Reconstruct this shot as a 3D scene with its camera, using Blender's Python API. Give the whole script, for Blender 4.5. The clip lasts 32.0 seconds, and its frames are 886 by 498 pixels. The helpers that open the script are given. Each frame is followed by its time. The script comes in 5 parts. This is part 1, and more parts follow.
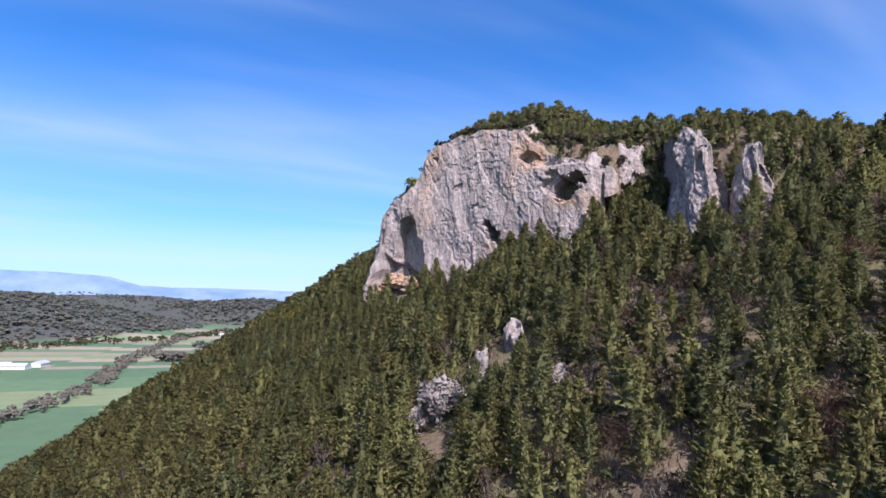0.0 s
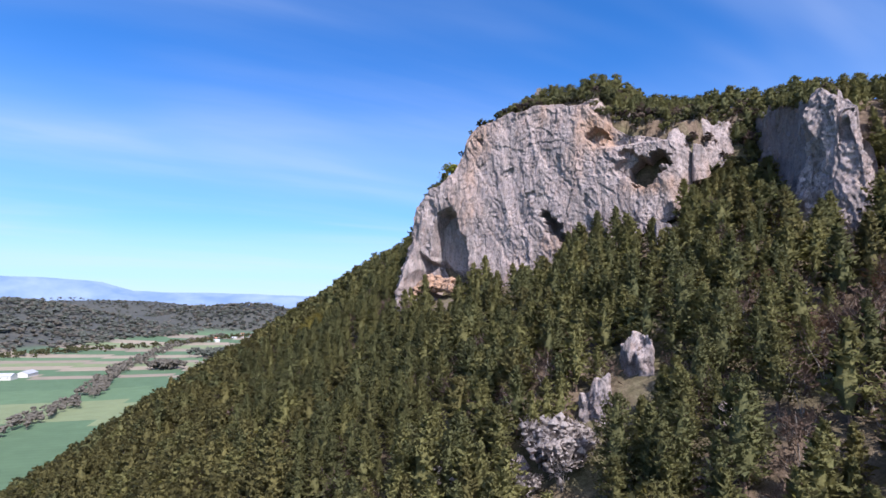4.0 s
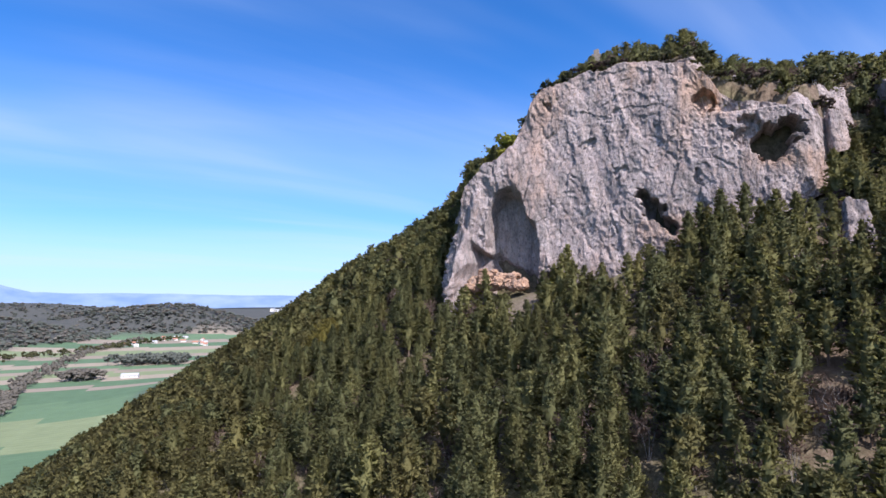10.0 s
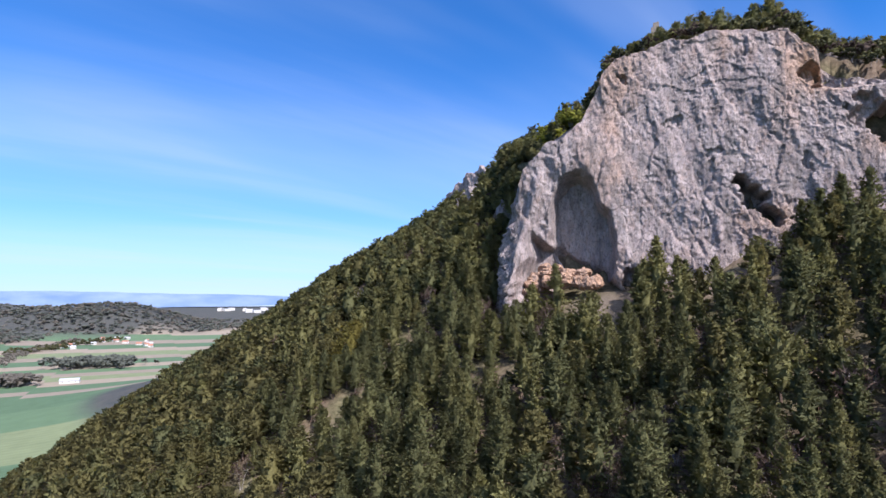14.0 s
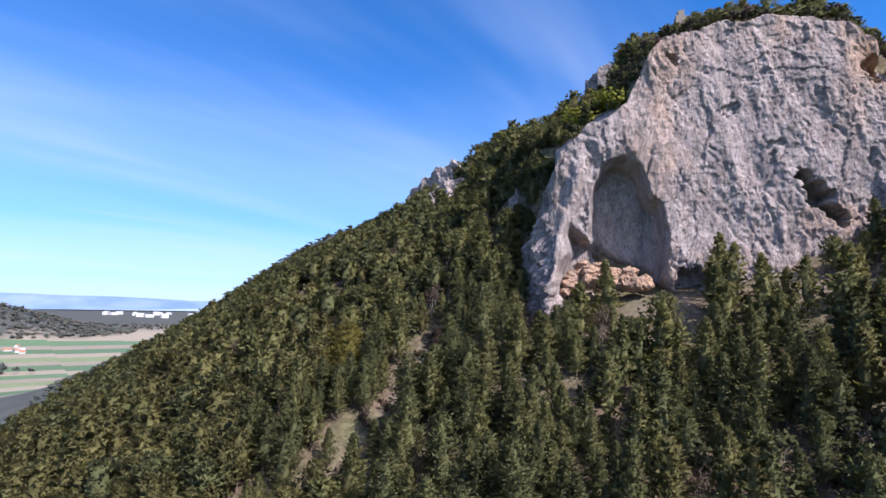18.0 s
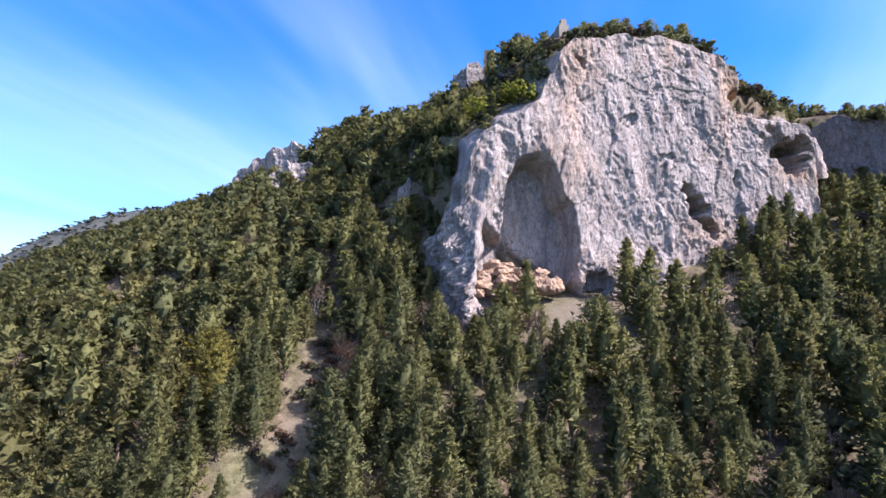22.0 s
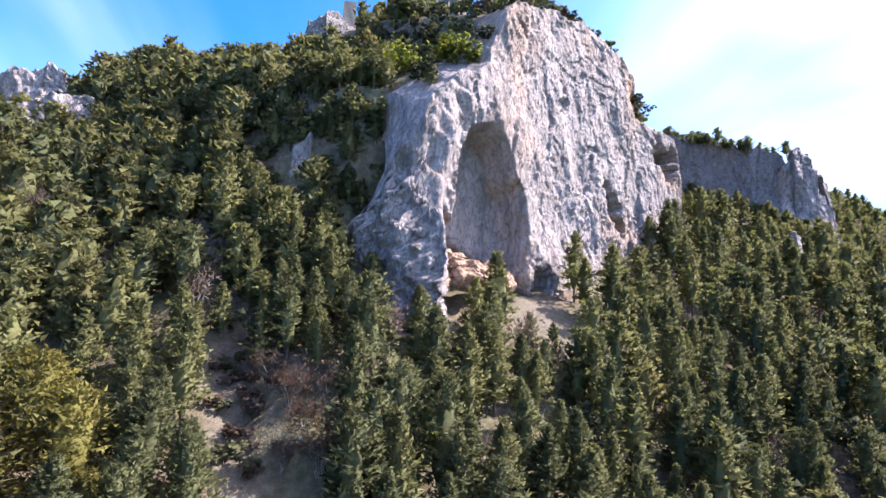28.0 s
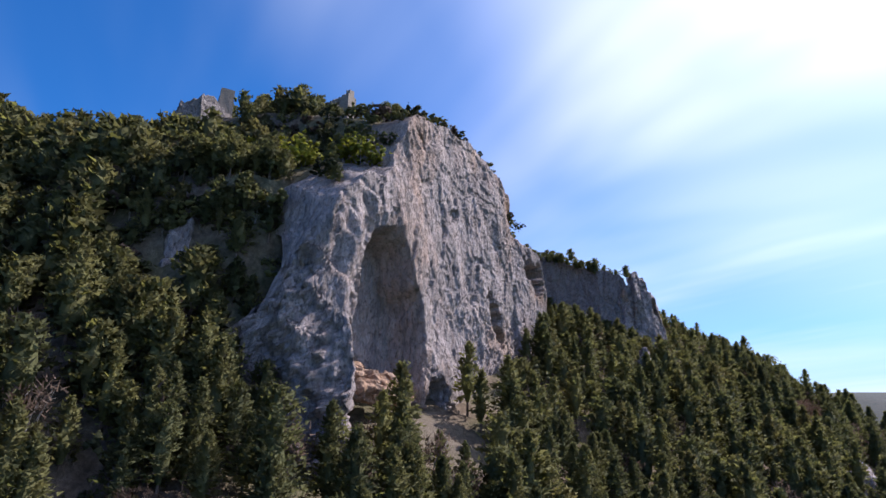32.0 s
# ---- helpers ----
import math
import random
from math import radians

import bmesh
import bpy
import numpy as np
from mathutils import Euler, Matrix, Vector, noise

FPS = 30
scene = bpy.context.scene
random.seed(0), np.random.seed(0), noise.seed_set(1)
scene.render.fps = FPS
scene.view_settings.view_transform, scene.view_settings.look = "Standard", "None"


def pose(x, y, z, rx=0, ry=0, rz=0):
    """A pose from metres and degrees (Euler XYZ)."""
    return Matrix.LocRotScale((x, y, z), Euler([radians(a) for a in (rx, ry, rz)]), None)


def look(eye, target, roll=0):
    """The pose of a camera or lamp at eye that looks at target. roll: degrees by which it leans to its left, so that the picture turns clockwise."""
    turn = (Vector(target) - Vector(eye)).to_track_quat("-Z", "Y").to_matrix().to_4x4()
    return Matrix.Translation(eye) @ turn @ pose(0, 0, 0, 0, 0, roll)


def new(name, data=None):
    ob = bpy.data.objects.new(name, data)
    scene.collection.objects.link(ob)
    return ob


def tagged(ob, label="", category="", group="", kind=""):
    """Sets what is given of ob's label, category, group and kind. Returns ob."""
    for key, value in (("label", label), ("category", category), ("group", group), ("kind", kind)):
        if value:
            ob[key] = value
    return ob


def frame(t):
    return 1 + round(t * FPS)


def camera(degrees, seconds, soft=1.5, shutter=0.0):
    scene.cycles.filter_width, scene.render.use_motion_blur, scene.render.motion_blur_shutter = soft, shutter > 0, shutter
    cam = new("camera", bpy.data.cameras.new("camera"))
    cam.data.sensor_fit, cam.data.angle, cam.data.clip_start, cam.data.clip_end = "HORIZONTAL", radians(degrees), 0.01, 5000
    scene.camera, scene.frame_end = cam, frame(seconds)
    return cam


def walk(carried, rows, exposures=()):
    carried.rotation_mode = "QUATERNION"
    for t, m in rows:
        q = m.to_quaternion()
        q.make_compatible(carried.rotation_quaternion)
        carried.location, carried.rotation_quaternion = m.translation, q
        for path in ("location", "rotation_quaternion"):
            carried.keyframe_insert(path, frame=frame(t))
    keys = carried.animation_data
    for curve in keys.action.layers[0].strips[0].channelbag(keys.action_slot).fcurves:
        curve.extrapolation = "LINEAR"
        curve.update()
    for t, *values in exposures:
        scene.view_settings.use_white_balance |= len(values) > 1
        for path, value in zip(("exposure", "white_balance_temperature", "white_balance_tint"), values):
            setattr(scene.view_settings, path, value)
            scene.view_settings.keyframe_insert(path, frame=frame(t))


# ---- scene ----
cam = camera(77.9, 32.0)
PATH = [
    (0, (-2.803, -1.52, 179.459), (-2.792, 0.471, 179.651), 1.0),
    (0.5, (-5.562, 3.351, 179.799), (-5.549, 5.342, 179.988), 1.1),
    (1, (-7.814, 8.074, 180.102), (-7.799, 10.065, 180.288), 1.1),
    (1.5, (-9.946, 13.037, 180.408), (-9.931, 15.029, 180.593), 1.1),
    (2, (-11.953, 18.14, 180.598), (-11.937, 20.131, 180.788), 1.1),
    (2.5, (-14.571, 23.207, 180.679), (-14.554, 25.197, 180.872), 0.9),
    (3, (-17.402, 27.808, 180.549), (-17.384, 29.798, 180.748), 0.8),
    (3.5, (-20.426, 32.169, 180.397), (-20.407, 34.159, 180.599), 0.7),
    (5.5, (-33.829, 48.138, 180.306), (-33.702, 50.124, 180.51), 0.3),
    (6, (-37.553, 51.722, 180.584), (-37.396, 53.705, 180.785), 0.1),
    (6.5, (-40.792, 55.468, 180.726), (-40.611, 57.45, 180.926), -0.1),
    (7, (-44.378, 59.147, 180.872), (-44.175, 61.127, 181.071), -0.1),
    (7.5, (-47.99, 63.01, 181.053), (-47.767, 64.988, 181.25), -0.1),
    (8, (-51.637, 66.827, 181.231), (-51.39, 68.802, 181.428), -0.2),
    (8.5, (-55.331, 70.56, 181.477), (-55.073, 72.534, 181.67), -0.2),
    (9, (-59.095, 74.772, 181.768), (-58.826, 76.745, 181.96), -0.2),
    (9.5, (-63.165, 78.976, 181.979), (-62.878, 80.946, 182.17), -0.3),
    (10, (-66.84, 83.148, 182.129), (-66.541, 85.116, 182.318), -0.4),
    (10.5, (-70.252, 87.118, 182.194), (-69.944, 89.085, 182.383), -0.5),
    (11, (-73.714, 91.283, 182.203), (-73.393, 93.248, 182.393), -0.5),
    (11.5, (-77.087, 95.365, 182.308), (-76.753, 97.328, 182.496), -0.5),
    (12, (-80.215, 99.513, 182.433), (-79.866, 101.474, 182.62), -0.5),
    (12.5, (-83.608, 103.655, 182.534), (-83.247, 105.613, 182.72), -0.5),
    (13, (-86.782, 107.793, 182.63), (-86.388, 109.745, 182.814), -0.5),
    (13.5, (-89.85, 111.909, 182.545), (-89.417, 113.853, 182.731), -0.4),
    (14, (-92.956, 116.034, 182.36), (-92.482, 117.968, 182.547), -0.2),
    (14.5, (-96.155, 120.327, 182.061), (-95.639, 122.25, 182.251), -0.0),
    (16.5, (-107.956, 137.614, 181.18), (-107.28, 139.485, 181.385), 0.2),
    (17, (-110.238, 142.403, 180.718), (-109.52, 144.258, 180.929), 0.6),
    (17.5, (-112.201, 146.839, 180.194), (-111.446, 148.678, 180.411), 0.9),
    (18, (-114.221, 150.721, 179.791), (-113.435, 152.546, 180.013), 1.0),
    (18.5, (-116.304, 154.488, 179.514), (-115.484, 156.299, 179.739), 1.2),
    (19, (-118.457, 158.722, 179.344), (-117.569, 160.5, 179.571), 1.3),
    (19.5, (-120.338, 162.959, 179.393), (-119.383, 164.702, 179.621), 1.3),
    (20, (-122.233, 167.131, 179.525), (-121.182, 168.817, 179.754), 1.4),
    (20.5, (-124.131, 171.21, 179.663), (-122.956, 172.812, 179.894), 1.4),
    (21, (-125.496, 175.35, 179.829), (-124.233, 176.883, 180.061), 1.4),
    (21.5, (-126.805, 179.411, 179.921), (-125.459, 180.872, 180.154), 1.3),
    (22, (-127.912, 183.383, 180.019), (-126.487, 184.765, 180.254), 1.3),
    (22.5, (-128.884, 187.563, 180.168), (-127.381, 188.861, 180.402), 1.3),
    (23, (-129.726, 191.727, 180.253), (-128.155, 192.941, 180.488), 1.3),
    (23.5, (-130.377, 196.077, 180.353), (-128.736, 197.195, 180.585), 1.2),
    (24, (-130.813, 200.38, 180.452), (-129.124, 201.427, 180.682), 1.2),
    (24.5, (-130.944, 205.067, 180.643), (-129.213, 206.042, 180.87), 1.2),
    (25, (-130.852, 209.413, 180.889), (-129.087, 210.327, 181.114), 1.2),
    (25.5, (-130.543, 214.041, 181.008), (-128.746, 214.889, 181.233), 1.2),
    (27.5, (-126.655, 232.542, 180.773), (-124.769, 233.166, 181.006), 1.3),
    (28, (-125.246, 236.298, 180.916), (-123.341, 236.861, 181.148), 1.2),
    (28.5, (-124.08, 239.367, 181.09), (-122.153, 239.851, 181.314), 1.3),
    (29, (-123.189, 241.974, 181.15), (-121.241, 242.371, 181.371), 1.2),
    (29.5, (-122.67, 243.923, 181.202), (-120.704, 244.218, 181.423), 1.1),
    (30, (-122.32, 245.597, 181.435), (-120.341, 245.784, 181.656), 1.0),
    (30.5, (-122.249, 246.842, 181.697), (-120.263, 246.929, 181.916), 0.9),
    (31, (-122.288, 247.809, 181.87), (-120.3, 247.798, 182.086), 0.8),
    (31.5, (-122.389, 248.622, 182.047), (-120.416, 248.594, 182.372), 0.7),
    (32, (-122.086, 249.512, 182.235), (-120.181, 249.488, 182.843), 0.7),
]
EXPOSURES = [(t, stops, 6150, 17) for t, stops in ((0, 0.7), (14, 0.7), (19, 0.85), (22, 1.35), (24, 1.6), (28, 1.8), (30.4, 1.6), (31.0, 1.3), (31.4, 0.95), (32, 0.5))]
walk(cam, [(t, look(eye, target, roll)) for t, eye, target, roll in PATH], EXPOSURES)

# ---- light ----
SUN_YAW, SUN_UP = 156.0, 46.5
sun_dir = Vector((math.sin(radians(SUN_YAW)) * math.cos(radians(SUN_UP)), math.cos(radians(SUN_YAW)) * math.cos(radians(SUN_UP)), math.sin(radians(SUN_UP))))
sun = new("sun", bpy.data.lights.new("sun", "SUN"))
sun.data.energy, sun.data.angle, sun.data.color = 5.0, radians(0.55), (1.0, 0.93, 0.84)
sun.rotation_mode = "QUATERNION"
sun.rotation_quaternion = sun_dir.to_track_quat("Z", "Y")
sun.location = sun_dir * 900


def add(nt, kind, **values):
    """A node with its properties and input values set."""
    n = nt.nodes.new(kind)
    for k, v in values.items():
        k = k.replace("__", " ")
        if k in n.inputs:
            n.inputs[k].default_value = v
        else:
            setattr(n, k, v)
    return n


def ramp(nt, fac, stops, mode="LINEAR"):
    n = nt.nodes.new("ShaderNodeValToRGB")
    n.color_ramp.interpolation = mode
    while len(n.color_ramp.elements) < len(stops):
        n.color_ramp.elements.new(0.5)
    for e, (p, c) in zip(n.color_ramp.elements, stops):
        e.position, e.color = p, (*c, 1.0) if len(c) == 3 else c
    nt.links.new(fac, n.inputs[0])
    return n.outputs[0]


def grey(v):
    return (v, v, v)


def mix(nt, fac, a, b, blend="MIX"):
    n = nt.nodes.new("ShaderNodeMix")
    n.data_type, n.blend_type = "RGBA", blend
    for socket, v in ((n.inputs[0], fac), (n.inputs[6], a), (n.inputs[7], b)):
        if isinstance(v, (int, float)):
            socket.default_value = v
        elif isinstance(v, tuple):
            socket.default_value = (*v, 1.0)[:4]
        else:
            nt.links.new(v, socket)
    return n.outputs[2]


def maths(nt, op, a, b=0.0):
    n = nt.nodes.new("ShaderNodeMath")
    n.operation = op
    for socket, v in ((n.inputs[0], a), (n.inputs[1], b)):
        if isinstance(v, (int, float)):
            socket.default_value = v
        else:
            nt.links.new(v, socket)
    return n.outputs[0]


world = bpy.data.worlds.new("world")
scene.world = world
world.use_nodes = True
wt = world.node_tree
wt.nodes.clear()
sky = add(wt, "ShaderNodeTexSky", sky_type="NISHITA", sun_disc=False, sun_elevation=radians(SUN_UP), sun_rotation=radians(SUN_YAW),
          altitude=500.0, air_density=1.0, dust_density=0.6, ozone_density=2.2)
back = add(wt, "ShaderNodeBackground", Strength=0.069)
out = add(wt, "ShaderNodeOutputWorld")
# thin streaks of cirrus, laid out on a high flat layer
geo = add(wt, "ShaderNodeTexCoord")
sep = add(wt, "ShaderNodeSeparateXYZ")
wt.links.new(geo.outputs["Generated"], sep.inputs[0])
up = maths(wt, "MAXIMUM", maths(wt, "ADD", sep.outputs[2], 0.10), 0.03)
comb = add(wt, "ShaderNodeCombineXYZ")
wt.links.new(maths(wt, "DIVIDE", sep.outputs[0], up), comb.inputs[0])
wt.links.new(maths(wt, "DIVIDE", sep.outputs[1], up), comb.inputs[1])


def streaks(turn, stretch, scale, detail, low, high, shift=(0, 0, 0)):
    m = add(wt, "ShaderNodeMapping", vector_type="TEXTURE", Rotation=(0, 0, radians(turn)), Scale=(1 / stretch, 1.0, 1.0), Location=shift)
    wt.links.new(comb.outputs[0], m.inputs[0])
    n = add(wt, "ShaderNodeTexNoise", Scale=scale, Detail=detail, Roughness=0.55, Distortion=0.5)
    wt.links.new(m.outputs[0], n.inputs["Vector"])
    return ramp(wt, n.outputs[0], [(low, grey(0)), (high, grey(1))], "EASE")


wide = streaks(28, 0.30, 0.60, 4.0, 0.40, 0.74, (2.3, 0.6, 0))
fine = streaks(24, 0.22, 1.5, 6.0, 0.30, 0.78, (0.4, 1.7, 0))
veil = maths(wt, "MULTIPLY", maths(wt, "ADD", maths(wt, "MULTIPLY", wide, 0.58), 0.02), maths(wt, "ADD", maths(wt, "MULTIPLY", fine, 0.75), 0.30))
# the air whitens towards the horizon and round the sun
low = ramp(wt, sep.outputs[2], [(0.0, grey(0.90)), (0.05, grey(0.70)), (0.16, grey(0.30)), (0.42, grey(0.02)), (0.8, grey(0.0))], "EASE")
dot = add(wt, "ShaderNodeVectorMath", operation="DOT_PRODUCT")
wt.links.new(geo.outputs["Generated"], dot.inputs[0])
dot.inputs[1].default_value = sun_dir
glare = ramp(wt, dot.outputs["Value"], [(0.40, grey(0.0)), (0.66, grey(0.14)), (0.85, grey(0.50)), (1.0, grey(1.0))], "EASE")
sunny = maths(wt, "MULTIPLY", glare, maths(wt, "ADD", maths(wt, "MULTIPLY", wide, 0.9), 0.45))
tint = mix(wt, 1.0, sky.outputs[0], (0.17, 1.02, 1.86), "MULTIPLY")
c1 = mix(wt, low, tint, (7.2, 8.8, 11.6))
c2 = mix(wt, veil, c1, (7.0, 8.0, 9.8))
c3 = mix(wt, sunny, c2, (23.0, 23.0, 23.5))
wt.links.new(c3, back.inputs[0])
wt.links.new(back.outputs[0], out.inputs[0])

# ---- materials ----


def material(name):
    m = bpy.data.materials.new(name)
    m.use_nodes = True
    nt = m.node_tree
    return m, nt, nt.nodes["Principled BSDF"], nt.nodes["Material Output"]


def noise_at(nt, scale, detail=4.0, rough=0.55, stretch=(1, 1, 1), space="Object", distortion=0.0):
    tc = add(nt, "ShaderNodeTexCoord")
    mp = add(nt, "ShaderNodeMapping", Scale=stretch)
    n = add(nt, "ShaderNodeTexNoise", Scale=scale, Detail=detail, Roughness=rough, Distortion=distortion)
    nt.links.new(tc.outputs[space], mp.inputs[0])
    nt.links.new(mp.outputs[0], n.inputs["Vector"])
    return n.outputs[0]


def bump(nt, bsdf, height, strength, distance):
    b = add(nt, "ShaderNodeBump", Strength=strength, Distance=distance)
    nt.links.new(height, b.inputs["Height"])
    nt.links.new(b.outputs[0], bsdf.inputs["Normal"])


def make_limestone(name, warm, shade_streaks=0.0):
    m, nt, bs, _ = material(name)
    big = noise_at(nt, 0.05, 4.0, 0.6, (1, 1, 0.45))
    mid = noise_at(nt, 0.35, 6.0, 0.65, (1, 1, 0.35))
    fine_n = noise_at(nt, 2.2, 7.0, 0.72, (1, 1, 0.6))
    stain = noise_at(nt, 0.45, 5.0, 0.7, (1, 1, 0.16), distortion=0.6)
    col = ramp(nt, mid, [(0.30, (0.244, 0.202, 0.202)), (0.48, (0.342, 0.289, 0.286)), (0.66, (0.424, 0.363, 0.354))])
    at = add(nt, "ShaderNodeAttribute", attribute_name="warm")
    big = maths(nt, "ADD", big, maths(nt, "MULTIPLY", at.outputs["Fac"], 0.42))
    ochre = ramp(nt, big, [(0.54 - warm, grey(0.0)), (0.86 - warm, grey(0.75))])
    mottle = noise_at(nt, 0.8, 5.0, 0.7, (1, 1, 0.5), distortion=0.8)
    col = mix(nt, ramp(nt, mottle, [(0.50, grey(0.0)), (0.68, grey(0.55))]), col, (0.335, 0.235, 0.190))
    col = mix(nt, ochre, col, (0.44, 0.26, 0.155))
    dark = ramp(nt, stain, [(0.46 - shade_streaks, grey(0.0)), (0.66 - shade_streaks, grey(0.70))])
    col = mix(nt, dark, col, (0.15, 0.14, 0.14))
    # shade in the small pits put into the colour, from the bump's noise
    pit_shade = ramp(nt, fine_n, [(0.34, grey(0.46)), (0.50, grey(1.04))])
    col = mix(nt, 1.0, col, pit_shade, "MULTIPLY")
    nt.links.new(col, bs.inputs["Base Color"])
    bs.inputs["Roughness"].default_value = 0.92
    bs.inputs["Specular IOR Level"].default_value = 0.2
    crack = add(nt, "ShaderNodeTexVoronoi", feature="DISTANCE_TO_EDGE", Scale=0.55)
    warp = add(nt, "ShaderNodeMapping", Scale=(1, 1, 0.55))
    tc = add(nt, "ShaderNodeTexCoord")
    shove = add(nt, "ShaderNodeVectorMath", operation="ADD")
    nt.links.new(tc.outputs["Object"], shove.inputs[0])
    nt.links.new(maths(nt, "MULTIPLY", fine_n, 2.4), shove.inputs[1])
    nt.links.new(shove.outputs[0], warp.inputs[0])
    nt.links.new(warp.outputs[0], crack.inputs["Vector"])
    split = ramp(nt, crack.outputs["Distance"], [(0.0, grey(0.0)), (0.10, grey(1.0))])
    bump(nt, bs, maths(nt, "ADD", maths(nt, "ADD", maths(nt, "MULTIPLY", mid, 0.4), maths(nt, "MULTIPLY", fine_n, 0.7)), maths(nt, "MULTIPLY", split, 0.22)), 1.0, 0.55)
    return m


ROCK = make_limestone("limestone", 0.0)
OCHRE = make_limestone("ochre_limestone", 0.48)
# growth streaks widened: shade on the wall and bluff put into the colour
SHADEROCK = make_limestone("shade_streaked_limestone", -0.2, 0.27)


def make_foliage(name, dark, light, glow, rough=0.75):
    """Needles or leaves: varies leaf by leaf and tree by tree."""
    m, nt, bs, outn = material(name)
    at = add(nt, "ShaderNodeAttribute", attribute_name="tone")
    oi = add(nt, "ShaderNodeObjectInfo")
    f = at.outputs["Fac"]
    col = ramp(nt, f, [(0.05, dark), (0.6, tuple((a + b) / 2 for a, b in zip(dark, light))), (0.98, light)])
    hue = add(nt, "ShaderNodeHueSaturation")
    # noise paints shaded gaps between sprigs into the leaf colour
    gap_shade = noise_at(nt, 2.6, 4.0, 0.75, (1, 1, 1.4))
    col = mix(nt, 1.0, col, ramp(nt, gap_shade, [(0.33, grey(0.76)), (0.52, grey(1.0)), (0.70, grey(1.2))]), "MULTIPLY")
    nt.links.new(col, hue.inputs["Color"])
    nt.links.new(maths(nt, "ADD", maths(nt, "MULTIPLY", oi.outputs["Random"], 0.3), 0.85), hue.inputs["Value"])
    nt.links.new(hue.outputs[0], bs.inputs["Base Color"])
    bs.inputs["Roughness"].default_value = rough
    bs.inputs["Specular IOR Level"].default_value = 0.2
    tr = add(nt, "ShaderNodeBsdfTranslucent")
    # leaves lie along the crown's outside
    lie = add(nt, "ShaderNodeAttribute", attribute_name="lie")
    turn = add(nt, "ShaderNodeVectorTransform", vector_type="NORMAL", convert_from="OBJECT", convert_to="WORLD")
    nt.links.new(lie.outputs["Vector"], turn.inputs[0])
    bunch = noise_at(nt, 1.7, 4.0, 0.7, (1, 1, 1.5))
    bp = add(nt, "ShaderNodeBump", Strength=0.4, Distance=0.3)
    nt.links.new(bunch, bp.inputs["Height"])
    nt.links.new(turn.outputs[0], bp.inputs["Normal"])
    nt.links.new(bp.outputs[0], bs.inputs["Normal"])
    nt.links.new(bp.outputs[0], tr.inputs["Normal"])
    nt.links.new(mix(nt, 1.0, hue.outputs[0], glow, "MULTIPLY"), tr.inputs[0])
    sh = add(nt, "ShaderNodeMixShader", Fac=0.6)
    nt.links.new(bs.outputs[0], sh.inputs[1])
    nt.links.new(tr.outputs[0], sh.inputs[2])
    nt.links.new(sh.outputs[0], outn.inputs[0])
    return m


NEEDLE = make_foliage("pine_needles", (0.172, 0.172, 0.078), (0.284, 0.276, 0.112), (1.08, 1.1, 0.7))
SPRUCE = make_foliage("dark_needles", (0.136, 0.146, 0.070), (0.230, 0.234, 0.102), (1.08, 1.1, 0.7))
# olive pine kind, its light end warmed for the sun on that slope
YELLOWPINE = make_foliage("sunlit_olive_needles", (0.168, 0.158, 0.068), (0.300, 0.276, 0.112), (1.08, 1.05, 0.7))
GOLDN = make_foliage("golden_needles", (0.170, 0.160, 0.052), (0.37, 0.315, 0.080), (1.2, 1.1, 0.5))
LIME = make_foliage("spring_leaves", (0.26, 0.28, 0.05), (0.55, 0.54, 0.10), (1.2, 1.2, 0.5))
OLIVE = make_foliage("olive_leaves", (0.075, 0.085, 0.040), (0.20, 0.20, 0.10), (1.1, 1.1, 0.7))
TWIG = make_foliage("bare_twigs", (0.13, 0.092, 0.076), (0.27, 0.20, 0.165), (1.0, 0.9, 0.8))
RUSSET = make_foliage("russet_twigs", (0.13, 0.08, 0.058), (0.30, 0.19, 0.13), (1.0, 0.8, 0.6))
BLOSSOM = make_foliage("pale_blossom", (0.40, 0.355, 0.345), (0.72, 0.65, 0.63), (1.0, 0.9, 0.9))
# far foliage paler and greyer: haze put into the twig and leaf colours
HAZEBROWN = make_foliage("hazed_wood_twigs", (0.220, 0.204, 0.176), (0.30, 0.282, 0.245), (1.0, 1.0, 0.9))
HAZEWOOD = make_foliage("hazed_wood_leaves", (0.185, 0.208, 0.185), (0.255, 0.280, 0.240), (1.0, 1.0, 0.8))


def make_bark(name, a, b):
    m, nt, bs, _ = material(name)
    n = noise_at(nt, 5.0, 5.0, 0.6, (1, 1, 0.2))
    nt.links.new(ramp(nt, n, [(0.3, a), (0.7, b)]), bs.inputs["Base Color"])
    bs.inputs["Roughness"].default_value = 0.9
    bump(nt, bs, n, 0.6, 0.05)
    return m


BARK = make_bark("pine_bark", (0.075, 0.055, 0.045), (0.22, 0.15, 0.11))
GREYBARK = make_bark("grey_bark", (0.16, 0.145, 0.13), (0.34, 0.31, 0.29))


